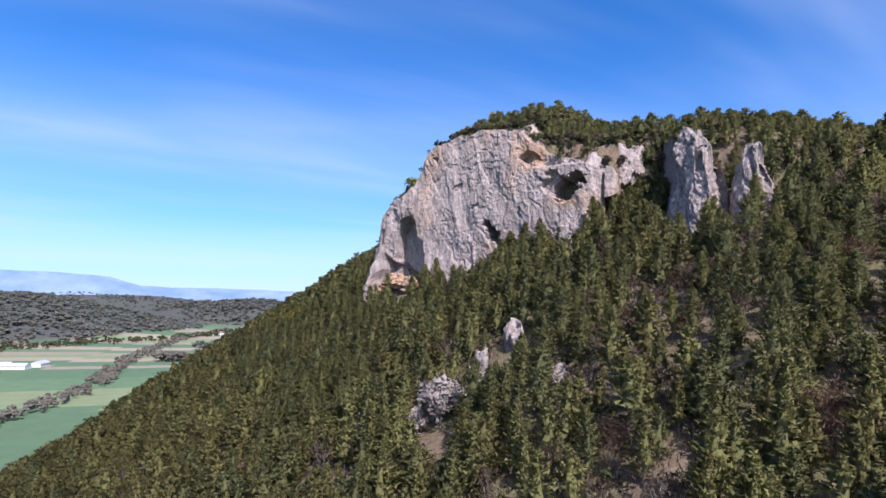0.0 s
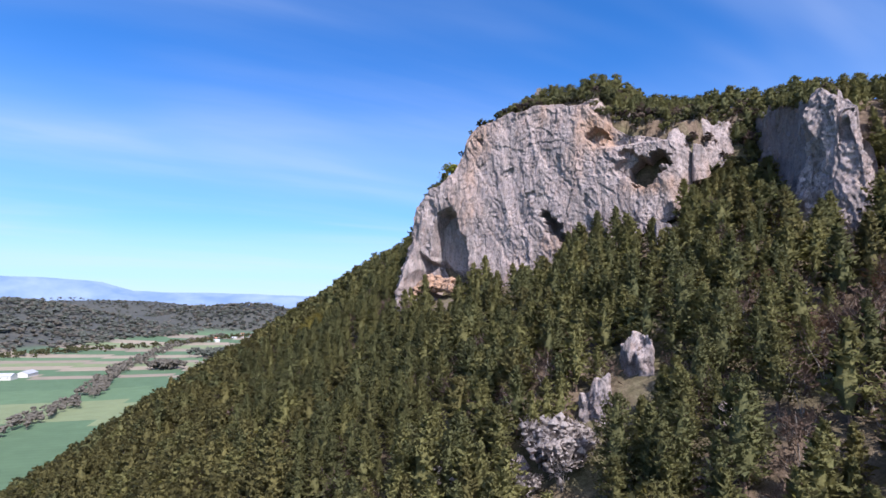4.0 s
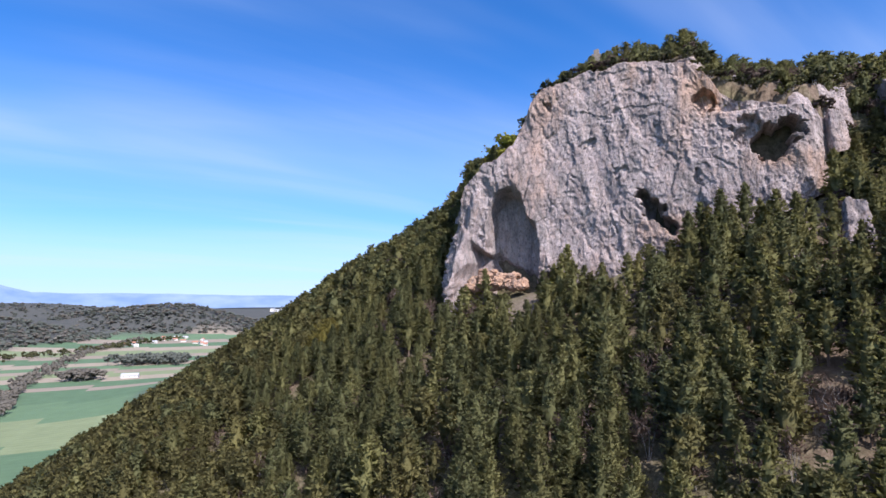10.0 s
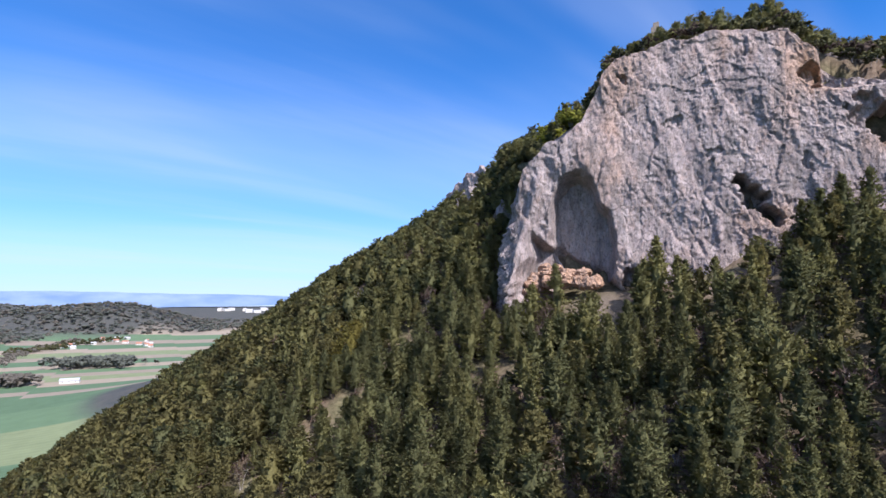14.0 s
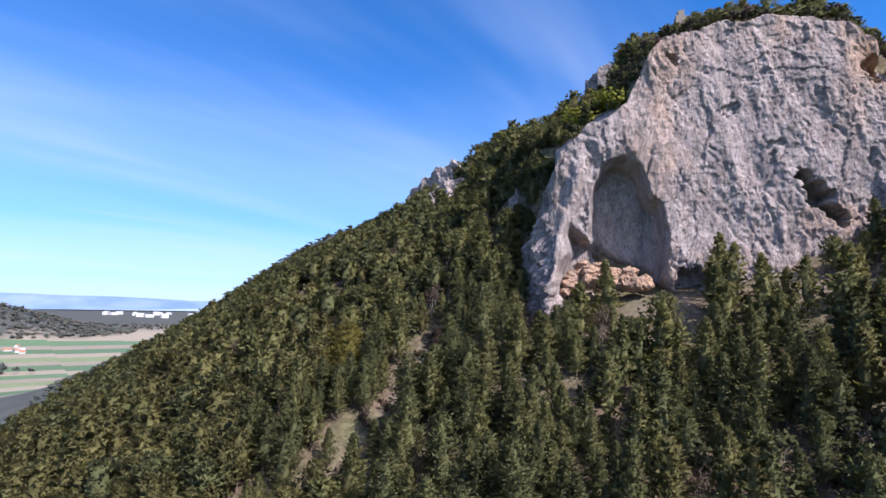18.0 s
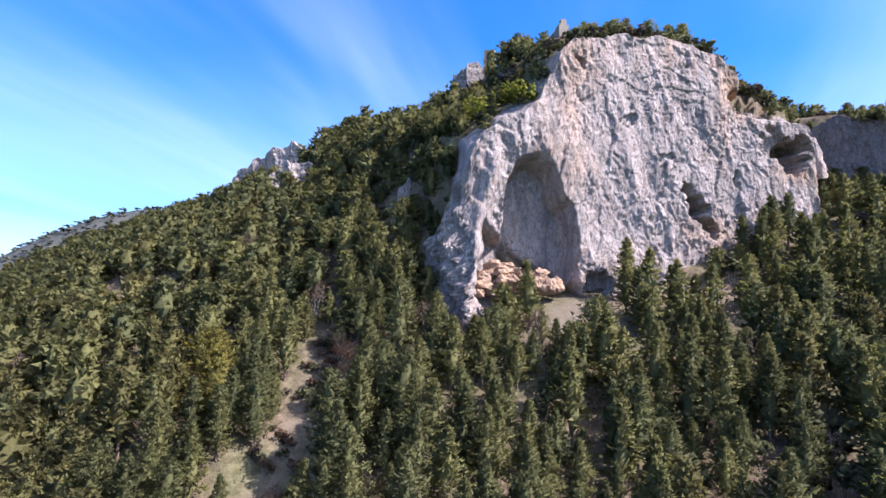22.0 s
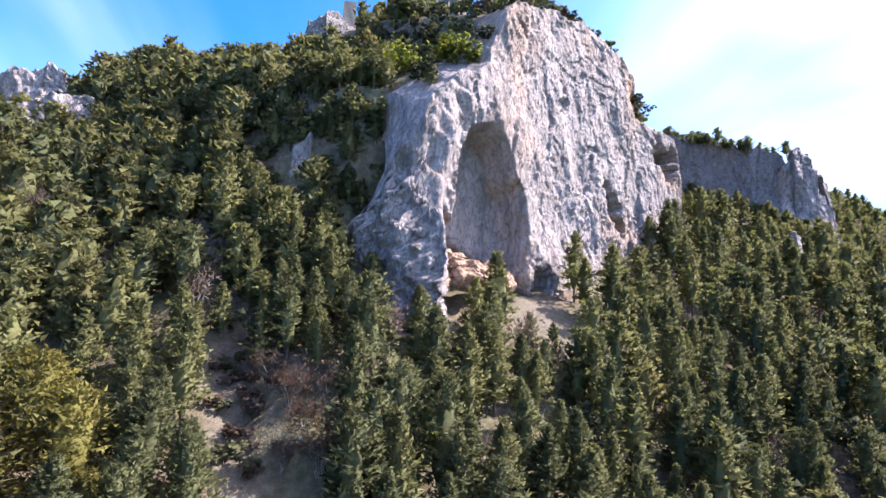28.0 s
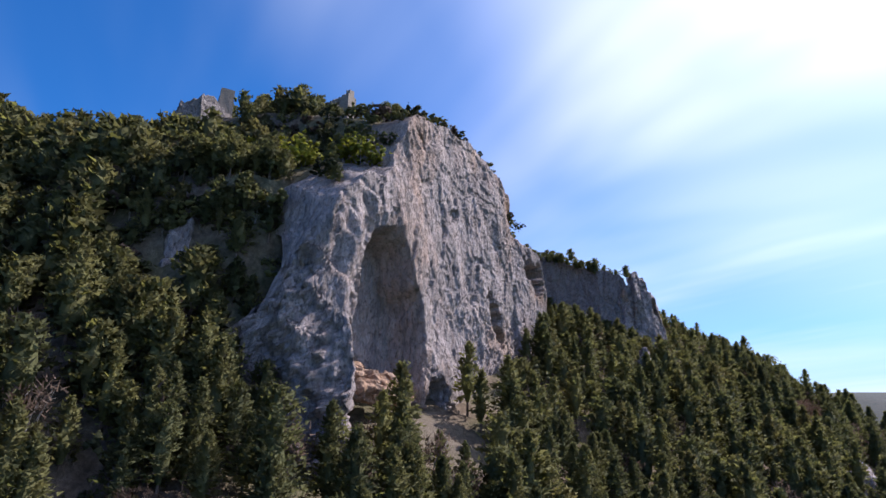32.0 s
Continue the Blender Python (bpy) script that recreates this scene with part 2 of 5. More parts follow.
def make_ground():
    m, nt, bs, _ = material("hillside_ground")
    g = add(nt, "ShaderNodeNewGeometry")
    n1 = noise_at(nt, 0.05, 5.0, 0.6)
    n2 = noise_at(nt, 0.6, 6.0, 0.7)
    n3 = noise_at(nt, 4.0, 3.0, 0.6)
    litter = ramp(nt, n2, [(0.32, (0.065, 0.048, 0.036)), (0.5, (0.125, 0.092, 0.068)), (0.68, (0.205, 0.16, 0.122))])
    moss = ramp(nt, n2, [(0.35, (0.055, 0.06, 0.028)), (0.65, (0.14, 0.14, 0.07))])
    wood = mix(nt, ramp(nt, n1, [(0.42, grey(0)), (0.62, grey(0.7))]), litter, moss)
    at = add(nt, "ShaderNodeAttribute", attribute_name="scree")
    scree = ramp(nt, n3, [(0.3, (0.105, 0.085, 0.066)), (0.7, (0.21, 0.172, 0.138))])
    wood = mix(nt, maths(nt, "MULTIPLY", at.outputs["Fac"], ramp(nt, n2, [(0.3, grey(0.35)), (0.55, grey(1))])), wood, scree)
    far_at = add(nt, "ShaderNodeAttribute", attribute_name="far")
    canopy = ramp(nt, noise_at(nt, 0.06, 5.0, 0.75), [(0.35, (0.050, 0.058, 0.056)), (0.65, (0.082, 0.080, 0.074))])
    wood = mix(nt, far_at.outputs["Fac"], wood, canopy)
    # fields on the valley floor: strips of crops between straight edges
    tc = add(nt, "ShaderNodeTexCoord")
    mp = add(nt, "ShaderNodeMapping", Rotation=(0, 0, radians(-14)))
    nt.links.new(tc.outputs["Object"], mp.inputs[0])
    where = add(nt, "ShaderNodeSeparateXYZ")
    nt.links.new(mp.outputs[0], where.inputs[0])
    lane = maths(nt, "DIVIDE", maths(nt, "ADD", where.outputs[1], maths(nt, "MULTIPLY", maths(nt, "FLOOR", maths(nt, "DIVIDE", where.outputs[0], 210.0)), 31.0)), 2600.0)
    green, lush, pale, tan, straw = (0.085, 0.14, 0.08), (0.10, 0.16, 0.09), (0.165, 0.20, 0.11), (0.23, 0.195, 0.155), (0.265, 0.225, 0.175)
    crop = ramp(nt, lane, [(0.0, green), (0.245, pale), (0.290, lush), (0.335, green), (0.380, tan), (0.398, green), (0.425, straw), (0.447, pale), (0.470, tan), (0.492, lush),
                           (0.515, straw), (0.54, green), (0.58, tan), (0.61, pale), (0.66, straw), (0.70, green), (0.76, tan), (0.82, lush), (0.90, straw)], "CONSTANT")
    rows = add(nt, "ShaderNodeTexWave", bands_direction="Y", Scale=0.035, Distortion=1.5, Detail=2.0)
    nt.links.new(mp.outputs[0], rows.inputs["Vector"])
    crop = mix(nt, 0.10, crop, mix(nt, 1.0, crop, ramp(nt, rows.outputs[0], [(0.2, grey(0.6)), (0.8, grey(1.25))]), "MULTIPLY"))
    crop = mix(nt, 0.35, crop, mix(nt, 1.0, crop, ramp(nt, n1, [(0.3, grey(0.7)), (0.7, grey(1.25))]), "MULTIPLY"))
    field = add(nt, "ShaderNodeAttribute", attribute_name="field")
    nt.links.new(mix(nt, field.outputs["Fac"], wood, crop), bs.inputs["Base Color"])
    bs.inputs["Roughness"].default_value = 0.95
    bs.inputs["Specular IOR Level"].default_value = 0.15
    bump(nt, bs, maths(nt, "ADD", n2, n3), 0.6, 0.4)
    return m


GROUND = make_ground()


def make_plain(name, a, b, scale, rough=0.8):
    m, nt, bs, _ = material(name)
    n = noise_at(nt, scale, 5.0, 0.6)
    nt.links.new(ramp(nt, n, [(0.3, a), (0.7, b)]), bs.inputs["Base Color"])
    bs.inputs["Roughness"].default_value = rough
    bump(nt, bs, n, 0.3, 0.05)
    return m


MASONRY = make_plain("old_masonry", (0.14, 0.115, 0.098), (0.27, 0.228, 0.19), 2.2, 0.9)
PLASTER = make_plain("white_plaster", (0.46, 0.45, 0.42), (0.58, 0.57, 0.54), 0.4)
ROOFTILE = make_plain("roof_tiles", (0.22, 0.10, 0.07), (0.36, 0.18, 0.12), 1.0)
METALROOF = make_plain("pale_sheet_roof", (0.30, 0.31, 0.33), (0.42, 0.43, 0.45), 0.3, 0.5)
GLASS = make_plain("dark_window_glass", (0.03, 0.035, 0.04), (0.05, 0.055, 0.06), 1.0, 0.15)


def make_hazed_distance(name, a, b, scale, glow, strength):
    """Far country, the blue haze of the air before it put into colour and glow."""
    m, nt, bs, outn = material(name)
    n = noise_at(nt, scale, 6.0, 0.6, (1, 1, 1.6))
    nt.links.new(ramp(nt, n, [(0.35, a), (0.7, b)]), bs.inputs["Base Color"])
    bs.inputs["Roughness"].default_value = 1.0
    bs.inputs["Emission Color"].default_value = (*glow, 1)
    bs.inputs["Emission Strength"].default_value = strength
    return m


FAR = make_hazed_distance("far_mountains", (0.05, 0.08, 0.14), (0.13, 0.16, 0.22), 0.004, (0.26, 0.45, 0.80), 0.34)
# ---- the lie of the land ----
FLOOR = 52.0
NX, NY = -0.5405, -0.8413          # the way the great cliff faces
TX, TY = 0.8413, -0.5405           # along it


def lerp(a, b, f):
    return a + (b - a) * f


def smooth(v, a, b):
    f = np.clip((v - a) / (b - a), 0.0, 1.0)
    return f * f * (3 - 2 * f)


def hash2(ix, iy, seed):
    h = np.sin(ix * 127.1 + iy * 311.7 + seed * 74.7) * 43758.5453
    return h - np.floor(h)


def value_noise(x, y, seed):
    ix, iy = np.floor(x), np.floor(y)
    fx, fy = x - ix, y - iy
    fx, fy = fx * fx * (3 - 2 * fx), fy * fy * (3 - 2 * fy)
    a = lerp(hash2(ix, iy, seed), hash2(ix + 1, iy, seed), fx)
    b = lerp(hash2(ix, iy + 1, seed), hash2(ix + 1, iy + 1, seed), fx)
    return lerp(a, b, fy) * 2 - 1


def fbm(x, y, seed, octaves=5, gain=0.5):
    total, amp = 0.0, 1.0
    for k in range(octaves):
        total = total + amp * value_noise(x * 2 ** k, y * 2 ** k, seed + 13 * k)
        amp *= gain
    return total


EDGE_U = [-160, -123, -87, -56, -37, -19, -12, 6, 37, 43, 64, 100, 150, 230]
EDGE_Z = [205, 214, 226, 232, 226, 236, 251, 257, 256, 247, 240, 243, 231, 212]


def along(x, y):
    u = (x * TX) + (y - 247.0) * TY
    d = -(x * NX + (y - 247.0) * NY)
    return u, d


def slope_plane(x, y):
    return 114.0 + 0.5 * x + 0.3 * y


def height(x, y):
    """The ground's height: a wooded hillside under a cliffed crest, falling to a flat valley."""
    x, y = np.asarray(x, float), np.asarray(y, float)
    u, d = along(x, y)
    w = -0.51 * x + 0.86 * y
    low = slope_plane(x, y)
    low = low - 9.0 * np.log1p(np.exp(np.clip((low - 246) / 9.0, -30, 200)))
    edge = np.interp(u, EDGE_U, EDGE_Z)
    top = edge + 0.42 * np.clip(d - 8, -8, 40) + 0.25 * np.clip(d - 48, 0, 42) - 0.32 * np.clip(d - 88, 0, 300)
    cliffed = smooth(u, -60, -35) * (1 - smooth(u, 66, 74))
    wide = lerp(58.0, 3.5, cliffed)
    wide = np.where(u > 66, lerp(lerp(3.5, 20.0, smooth(u, 66, 76)), 30.0, smooth(u, 92, 104)), wide)
    start = np.where(u > 66, lerp(lerp(9.5, 20.0, smooth(u, 68, 78)), -15.0, smooth(u, 91, 103)), lerp(-4.0, 9.5, cliffed))
    z = lerp(low, top, smooth(d, start, start + wide) * smooth(u, -88, -28))
    z = z - 0.0009 * np.clip(w - 285, 0, 800) ** 2 - 0.0012 * np.clip(100 - w, 0, 600) ** 2
    z = z + 20.0 * np.exp(-((x - 20) / 38) ** 2 - ((y - 392) / 34) ** 2) + 6.0 * np.exp(-((x + 58) / 36) ** 2 - ((y - 372) / 42) ** 2)
    z = z - 9.0 * np.exp(-((x + 230) / 46) ** 2 - ((y - 300) / 46) ** 2)
    near = smooth(-np.hypot(x + 60, y - 260), -900, -500)
    z = z + near * (2.4 * fbm(x / 38, y / 38, 3, 4) + 0.5 * fbm(x / 6, y / 6, 5, 2))
    # dry gullies that run down the slope
    for gx, gy, deep, wide_g in ((-66, 279, 3.0, 6.0), (-97, 256, 2.5, 6.0), (12, 146, 2.0, 7.0), (60, 150, 2.0, 9.0)):
        off = (x - gx) * 0.51 - (y - gy) * 0.86 + 3.0 * np.sin((x + y) / 17.0)
        run = -(x - gx) * 0.86 - (y - gy) * 0.51
        z = z - deep * np.exp(-(off / wide_g) ** 2) * smooth(run, -45, -15) * (1 - smooth(run, 60, 120))
    # the next spur, and the hills over the valley
    spur = FLOOR + 246 * np.exp(-((x - 120) / 280) ** 2 - ((y - 880) / 200) ** 2)
    hills = 0.0
    for hx, hy, sx, sy, hh in ((-1750, 2050, 620, 560, 118), (-960, 2650, 430, 330, 104), (-1250, 1500, 260, 330, 62), (-2600, 1200, 900, 700, 150), (1900, -1500, 800, 700, 250),
                               (-1900, 3300, 900, 300, 70), (3200, 400, 900, 1400, 185), (-700, -2600, 1600, 700, 160)):
        hills = np.maximum(hills, hh * np.exp(-(((x - hx) / sx) ** 2 + ((y - hy) / sy) ** 2) ** 1.3))
    hills = hills * (1 + 0.16 * fbm(x / 330, y / 330, 9, 4))
    far = np.hypot(x, y)
    base = FLOOR + hills + 85 * smooth(far, 2600, 4600)
    k = 6.0
    z = np.maximum(z, spur)
    return np.where(z - base > 30, z, base + k * np.log1p(np.exp(np.clip((z - base) / k, -30, 30))))


def ground_axis(lo, hi, step, far):
    core = list(np.arange(lo, hi + 0.1, step))
    left, right, s = [], [], step
    while lo - sum(left) > -far:
        s *= 1.10
        left.append(s)
    s = step
    while hi + sum(right) < far:
        s *= 1.10
        right.append(s)
    out_l = list(lo - np.cumsum(left))[::-1]
    out_r = list(hi + np.cumsum(right))
    return np.array(out_l + core + out_r)


def mesh_from(name, verts, faces, mat, smooth_shade=False, attrs=()):
    """A mesh from arrays; faces is one array of equal-sided faces; attrs: (name, point values)."""
    me = bpy.data.meshes.new(name)
    verts, faces = np.asarray(verts, np.float32), np.asarray(faces, np.int32)
    n, k = faces.shape
    me.vertices.add(len(verts))
    me.vertices.foreach_set("co", verts.ravel())
    me.loops.add(n * k)
    me.loops.foreach_set("vertex_index", faces.ravel())
    me.polygons.add(n)
    me.polygons.foreach_set("loop_start", np.arange(0, n * k, k, dtype=np.int32))
    if smooth_shade:
        me.polygons.foreach_set("use_smooth", np.ones(n, bool))
    mats = mat if isinstance(mat, (list, tuple)) else [mat]
    for one in mats:
        me.materials.append(one)
    for an, values in attrs:
        a = me.attributes.new(an, "FLOAT", "POINT")
        a.data.foreach_set("value", np.asarray(values, np.float32))
    me.update(calc_edges=True)
    return me


def grid_faces(nu, nv):
    """Quads of a grid of nu x nv points, stored row by row of nu."""
    i = np.arange(nu * nv).reshape(nv, nu)
    return np.stack([i[:-1, :-1], i[:-1, 1:], i[1:, 1:], i[1:, :-1]], -1).reshape(-1, 4)


def scree_at(x, y):
    """Bare strips and open patches of the hillside."""
    s = np.zeros_like(x)
    for gx, gy, wide_g, lo, hi in ((-66, 280, 1.9, -18, 42), (-97, 256, 2.2, -25, 30), (-17, 246, 7, -12, 12), (8, 226, 8, -8, 8), (48, 205, 6, -10, 10)):
        off = (x - gx) * 0.51 - (y - gy) * 0.86 + 3.0 * np.sin((x + y) / 17.0)
        run = -(x - gx) * 0.86 - (y - gy) * 0.51
        s = np.maximum(s, np.exp(-(off / wide_g) ** 2) * smooth(run, lo, lo + 8) * (1 - smooth(run, hi - 8, hi)))
    return s


gx = ground_axis(-330, 190, 3.0, 4850)
gy = ground_axis(-60, 520, 3.0, 4850)
XX, YY = np.meshgrid(gx, gy)
ZZ = height(XX, YY)
is_field = (1 - smooth(ZZ, FLOOR + 13, FLOOR + 20)) * (1 - smooth(np.hypot(XX, YY), 3000, 3800))
gm = mesh_from("ground", np.stack([XX, YY, ZZ], -1).reshape(-1, 3), grid_faces(len(gx), len(gy)), GROUND, True,
               (("scree", scree_at(XX, YY).ravel()), ("field", is_field.ravel()), ("far", np.maximum(smooth(np.hypot(XX, YY), 800, 1200), smooth(YY, 540, 620)).ravel())))
ground = tagged(new("ground", gm), "wooded limestone hillside falling to flat green and tan valley fields", "ground", kind="structure")

# ---- far mountains ----
az = np.radians(np.linspace(-180, 180, 721))
deg = np.degrees(az)
crest = np.interp(deg, [-180, -150, -128, -118, -95, -60, -5, 5, 14, 22, 28.5, 31, 34, 44, 70, 120, 180], [1.2, 2.2, 2.6, 2.2, 1.2, 0.4, 0.35, 0.55, 0.72, 0.95, 1.0, 1.75, 1.95, 2.1, 1.9, 1.4, 1.2])
crest = crest + 0.07 * fbm(deg / 4.0, deg * 0, 21, 4)
rows_m, r_list = [], (4380, 4560, 4720)
for r, part_h in zip(r_list, (-0.7, 0.45, 1.0)):
    wob = 1 + 0.10 * fbm(deg / 2.5, np.full_like(deg, r), 33, 4) * (part_h == 0.45)
    rows_m.append(np.stack([-np.sin(az) * r - 60, np.cos(az) * r + 120, 181 + r * np.tan(np.radians(crest * part_h * wob))], -1))
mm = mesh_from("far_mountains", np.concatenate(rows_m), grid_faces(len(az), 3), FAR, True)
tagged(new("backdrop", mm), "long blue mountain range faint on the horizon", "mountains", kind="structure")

# ---- rock ----


def plates(p, q, wide, high, seed):
    """Broken, tilted facets of rock: heights of about -1 to 1, and the nearness of a joint."""
    a, b = p / wide, q / high
    ia, ib = np.floor(a), np.floor(b)
    near, second, h = np.full(a.shape, 9.0), np.full(a.shape, 9.0), np.zeros(a.shape)
    for di in (-1, 0, 1):
        for dj in (-1, 0, 1):
            ci, cj = ia + di, ib + dj
            ox, oy = a - ci - hash2(ci, cj, seed), b - cj - hash2(ci, cj, seed + 1)
            r = ox * ox + oy * oy
            tilt = hash2(ci, cj, seed + 2) - 0.5 + ox * 1.5 * (hash2(ci, cj, seed + 3) - 0.5) + oy * 1.6 * (hash2(ci, cj, seed + 4) - 0.25)
            h = np.where(r < near, tilt, h)
            second = np.where(r < near, near, np.minimum(second, r))
            near = np.minimum(near, r)
    return h, np.clip(1 - (np.sqrt(second) - np.sqrt(near)) / 0.12, 0, 1)


def crags(p, q, seed, octaves, gain=0.58):
    """Sharp ridges between scooped hollows at many sizes, about -0.5 to 0.5."""
    total, amp, weight, span = 0.0, 1.0, 1.0, 0.0
    for k in range(octaves):
        c, w = np.cos(0.35 * k + 0.2 * (k % 2)), np.sin(0.35 * k * (-1) ** k)
        n = value_noise((p * c - q * w) * 2.07 ** k, (p * w + q * c) * 2.07 ** k, seed + 13 * k)
        ridge = (1 - np.abs(n)) ** 2
        total = total + amp * weight * ridge
        weight = np.clip(0.35 + 0.9 * ridge, 0, 1)
        span += amp
        amp *= gain
    return total / span * 2 - 0.75


def rock_noise(p, q, seed):
    """Relief of weathered limestone in metres, over a face's length p and height q."""
    pw = p + 0.5 * fbm(p / 2.2, q / 2.6, seed + 2, 3, 0.6) + 0.14 * q
    qw = q + 0.5 * fbm(p / 2.6, q / 2.2, seed + 3, 3, 0.6)
    blocks = fbm(pw / 16.0, qw / 24.0, seed, 3, 0.5)
    large, joint = plates(pw, qw, 6.5, 14.0, seed + 31)
    small, _ = plates(pw, qw, 1.3, 2.4, seed + 47)
    rough = smooth(fbm(p / 14.0, q / 12.0, seed + 71, 3), -0.6, 0.5)
    return 1.2 * blocks + 0.60 * large + 0.10 * small + lerp(0.60, 0.95, rough) * crags(pw / 8.0, qw / 20.0, seed + 5, 6, 0.62) + lerp(0.14, 0.28, rough) * crags(pw / 0.9, qw / 1.8, seed + 19, 2, 0.7) - 0.28 * joint


def hollow(p, q, cp, cq, rp, rq, deep, power=2.4):
    """An arched hollow: how far the rock goes back at p, q."""
    r = np.abs((p - cp) / rp) ** power + np.abs((q - cq) / rq) ** power
    return deep * (1 - smooth(r, 0.55, 1.02))


TOP_U = [-54, -50, -47, -44, -41, -37, -30, -20, -16.5, -13.5, -10, 6, 24, 35, 38, 42, 48, 58, 64, 70]
TOP_Z = [180, 187, 195, 203, 211, 221, 228, 234, 242, 249, 252, 257, 256, 254, 250, 247, 243, 240, 236, 232]


def cave_between(p, q):
    """The low three-cornered cave behind the rib: 1 well inside, 0 outside."""
    inside = np.minimum(np.minimum(p + 39.6 - 0.30 * (q - 186), 0.8 * (203.5 - q - 0.62 * np.clip(p + 35, 0, 40))), 0.6 * (q - 181.0))
    return smooth(inside, -0.2, 3.2)


def cliff_point(p, q, vv):
    """How far the great cliff lies back at p metres along it and height q; vv: 0 foot, 1 edge, 2 back of the top."""
    lean = 0.075 * np.clip(q - 222, 0, 60) + 0.0016 * np.clip(q - 235, 0, 60) ** 2
    west = np.clip(-38.5 - p, 0, 40)
    back = 0.17 * west ** 2 + 0.035 * west * np.clip(q - 186, 0, 60) + 0.10 * np.clip(p - 61, 0, 20) ** 2
    bulge = -7.5 * np.exp(-((p + 42) / 8.0) ** 2) * (1 - smooth(q, 178, 214)) - 2.0 * np.exp(-((p - 2) / 16.0) ** 2) * (1 - smooth(q, 190, 206))
    rib_at = np.interp(q, [178, 188, 199, 212, 224], [-40.5, -40.6, -37.6, -33.5, -31.0])
    rib = -2.6 * np.exp(-((p - rib_at) / 1.9) ** 2) * smooth(q, 181, 187) * (1 - smooth(q, 214, 224))
    d = lean + back + bulge + rib
    a = p + 1.5 * fbm(p / 3.4, q / 3.4, 101, 4, 0.6)
    b = q + 1.7 * fbm(p / 3.4, q / 3.4, 103, 4, 0.6)
    a2 = p + 1.0 * fbm(p / 5.0, q / 5.0, 105, 2)
    b2 = q + 1.2 * fbm(p / 5.0, q / 5.0, 107, 2)
    arch = hollow(a2, b2, -21.2 + 0.10 * (205 - b2), 202, 8.8 + 0.05 * (205 - b2), 18.5, 1.0, 2.3)
    low_cave = cave_between(a2, b2)
    calm = np.clip(arch + 0.5 * low_cave, 0, 1)
    d = d - rock_noise(p - back * (p < 0), q, 41) * lerp(1.0, 0.7, smooth(q, 250, 262)) * (1 - 0.62 * calm)
    # broken ledges near the crest
    bed = q + 2.4 * fbm(p / 9, q / 8, 77, 3)
    d = d + smooth(q, 232, 244) * 0.5 * ((bed / 3.9) % 1.0 - 0.4) * np.clip(0.25 + 1.4 * fbm(p / 8, q / 5.0, 79, 2), 0, 1)
    # the upper tier steps back east of the rusty hollow
    d = d + 9.0 * smooth(p, 39.5, 45.0) * smooth(q, 236.0, 239.5)
    d = d + 7.6 * arch + 7.5 * low_cave * smooth(q, 180, 188) * (1 - 0.5 * arch)
    d = d + hollow(a, b, -24.0, 184.0, 15.0, 5.0, 4.0, 2.4)
    d = d + hollow(a, b, -6.0, 187, 2.8, 4.4, 4.0, 2.0)
    d = d + hollow(a, b, 24.5 + 0.75 * (209 - b), 208.5, 4.0, 6.4, 9.0, 2.2)
    d = d + hollow(a, b, 57.0 + 0.5 * (b - 227), 227.5, 6.2, 6.4, 14.0, 2.0) + hollow(a, b, 50.0, 229, 5.0, 5.0, 3.0, 2.0)
    d = d + hollow(a, b, 39.8, 241, 3.6, 3.6, 5.0, 2.0) + hollow(a, b, -7.5, 246.5, 1.6, 2.4, 2.0, 2.0)
    for hp, hq, hw, hh in ((6, 232, 3.0, 1.6), (14, 221, 2.4, 1.4), (36, 217, 1.8, 4.2)):
        d = d + hollow(a, b, hp, hq, hw, hh, 1.0, 2.0)
    d = d + np.clip(vv - 1, 0, 1) * lerp(24.0, 4.0, smooth(-p, 37, 41))
    return d


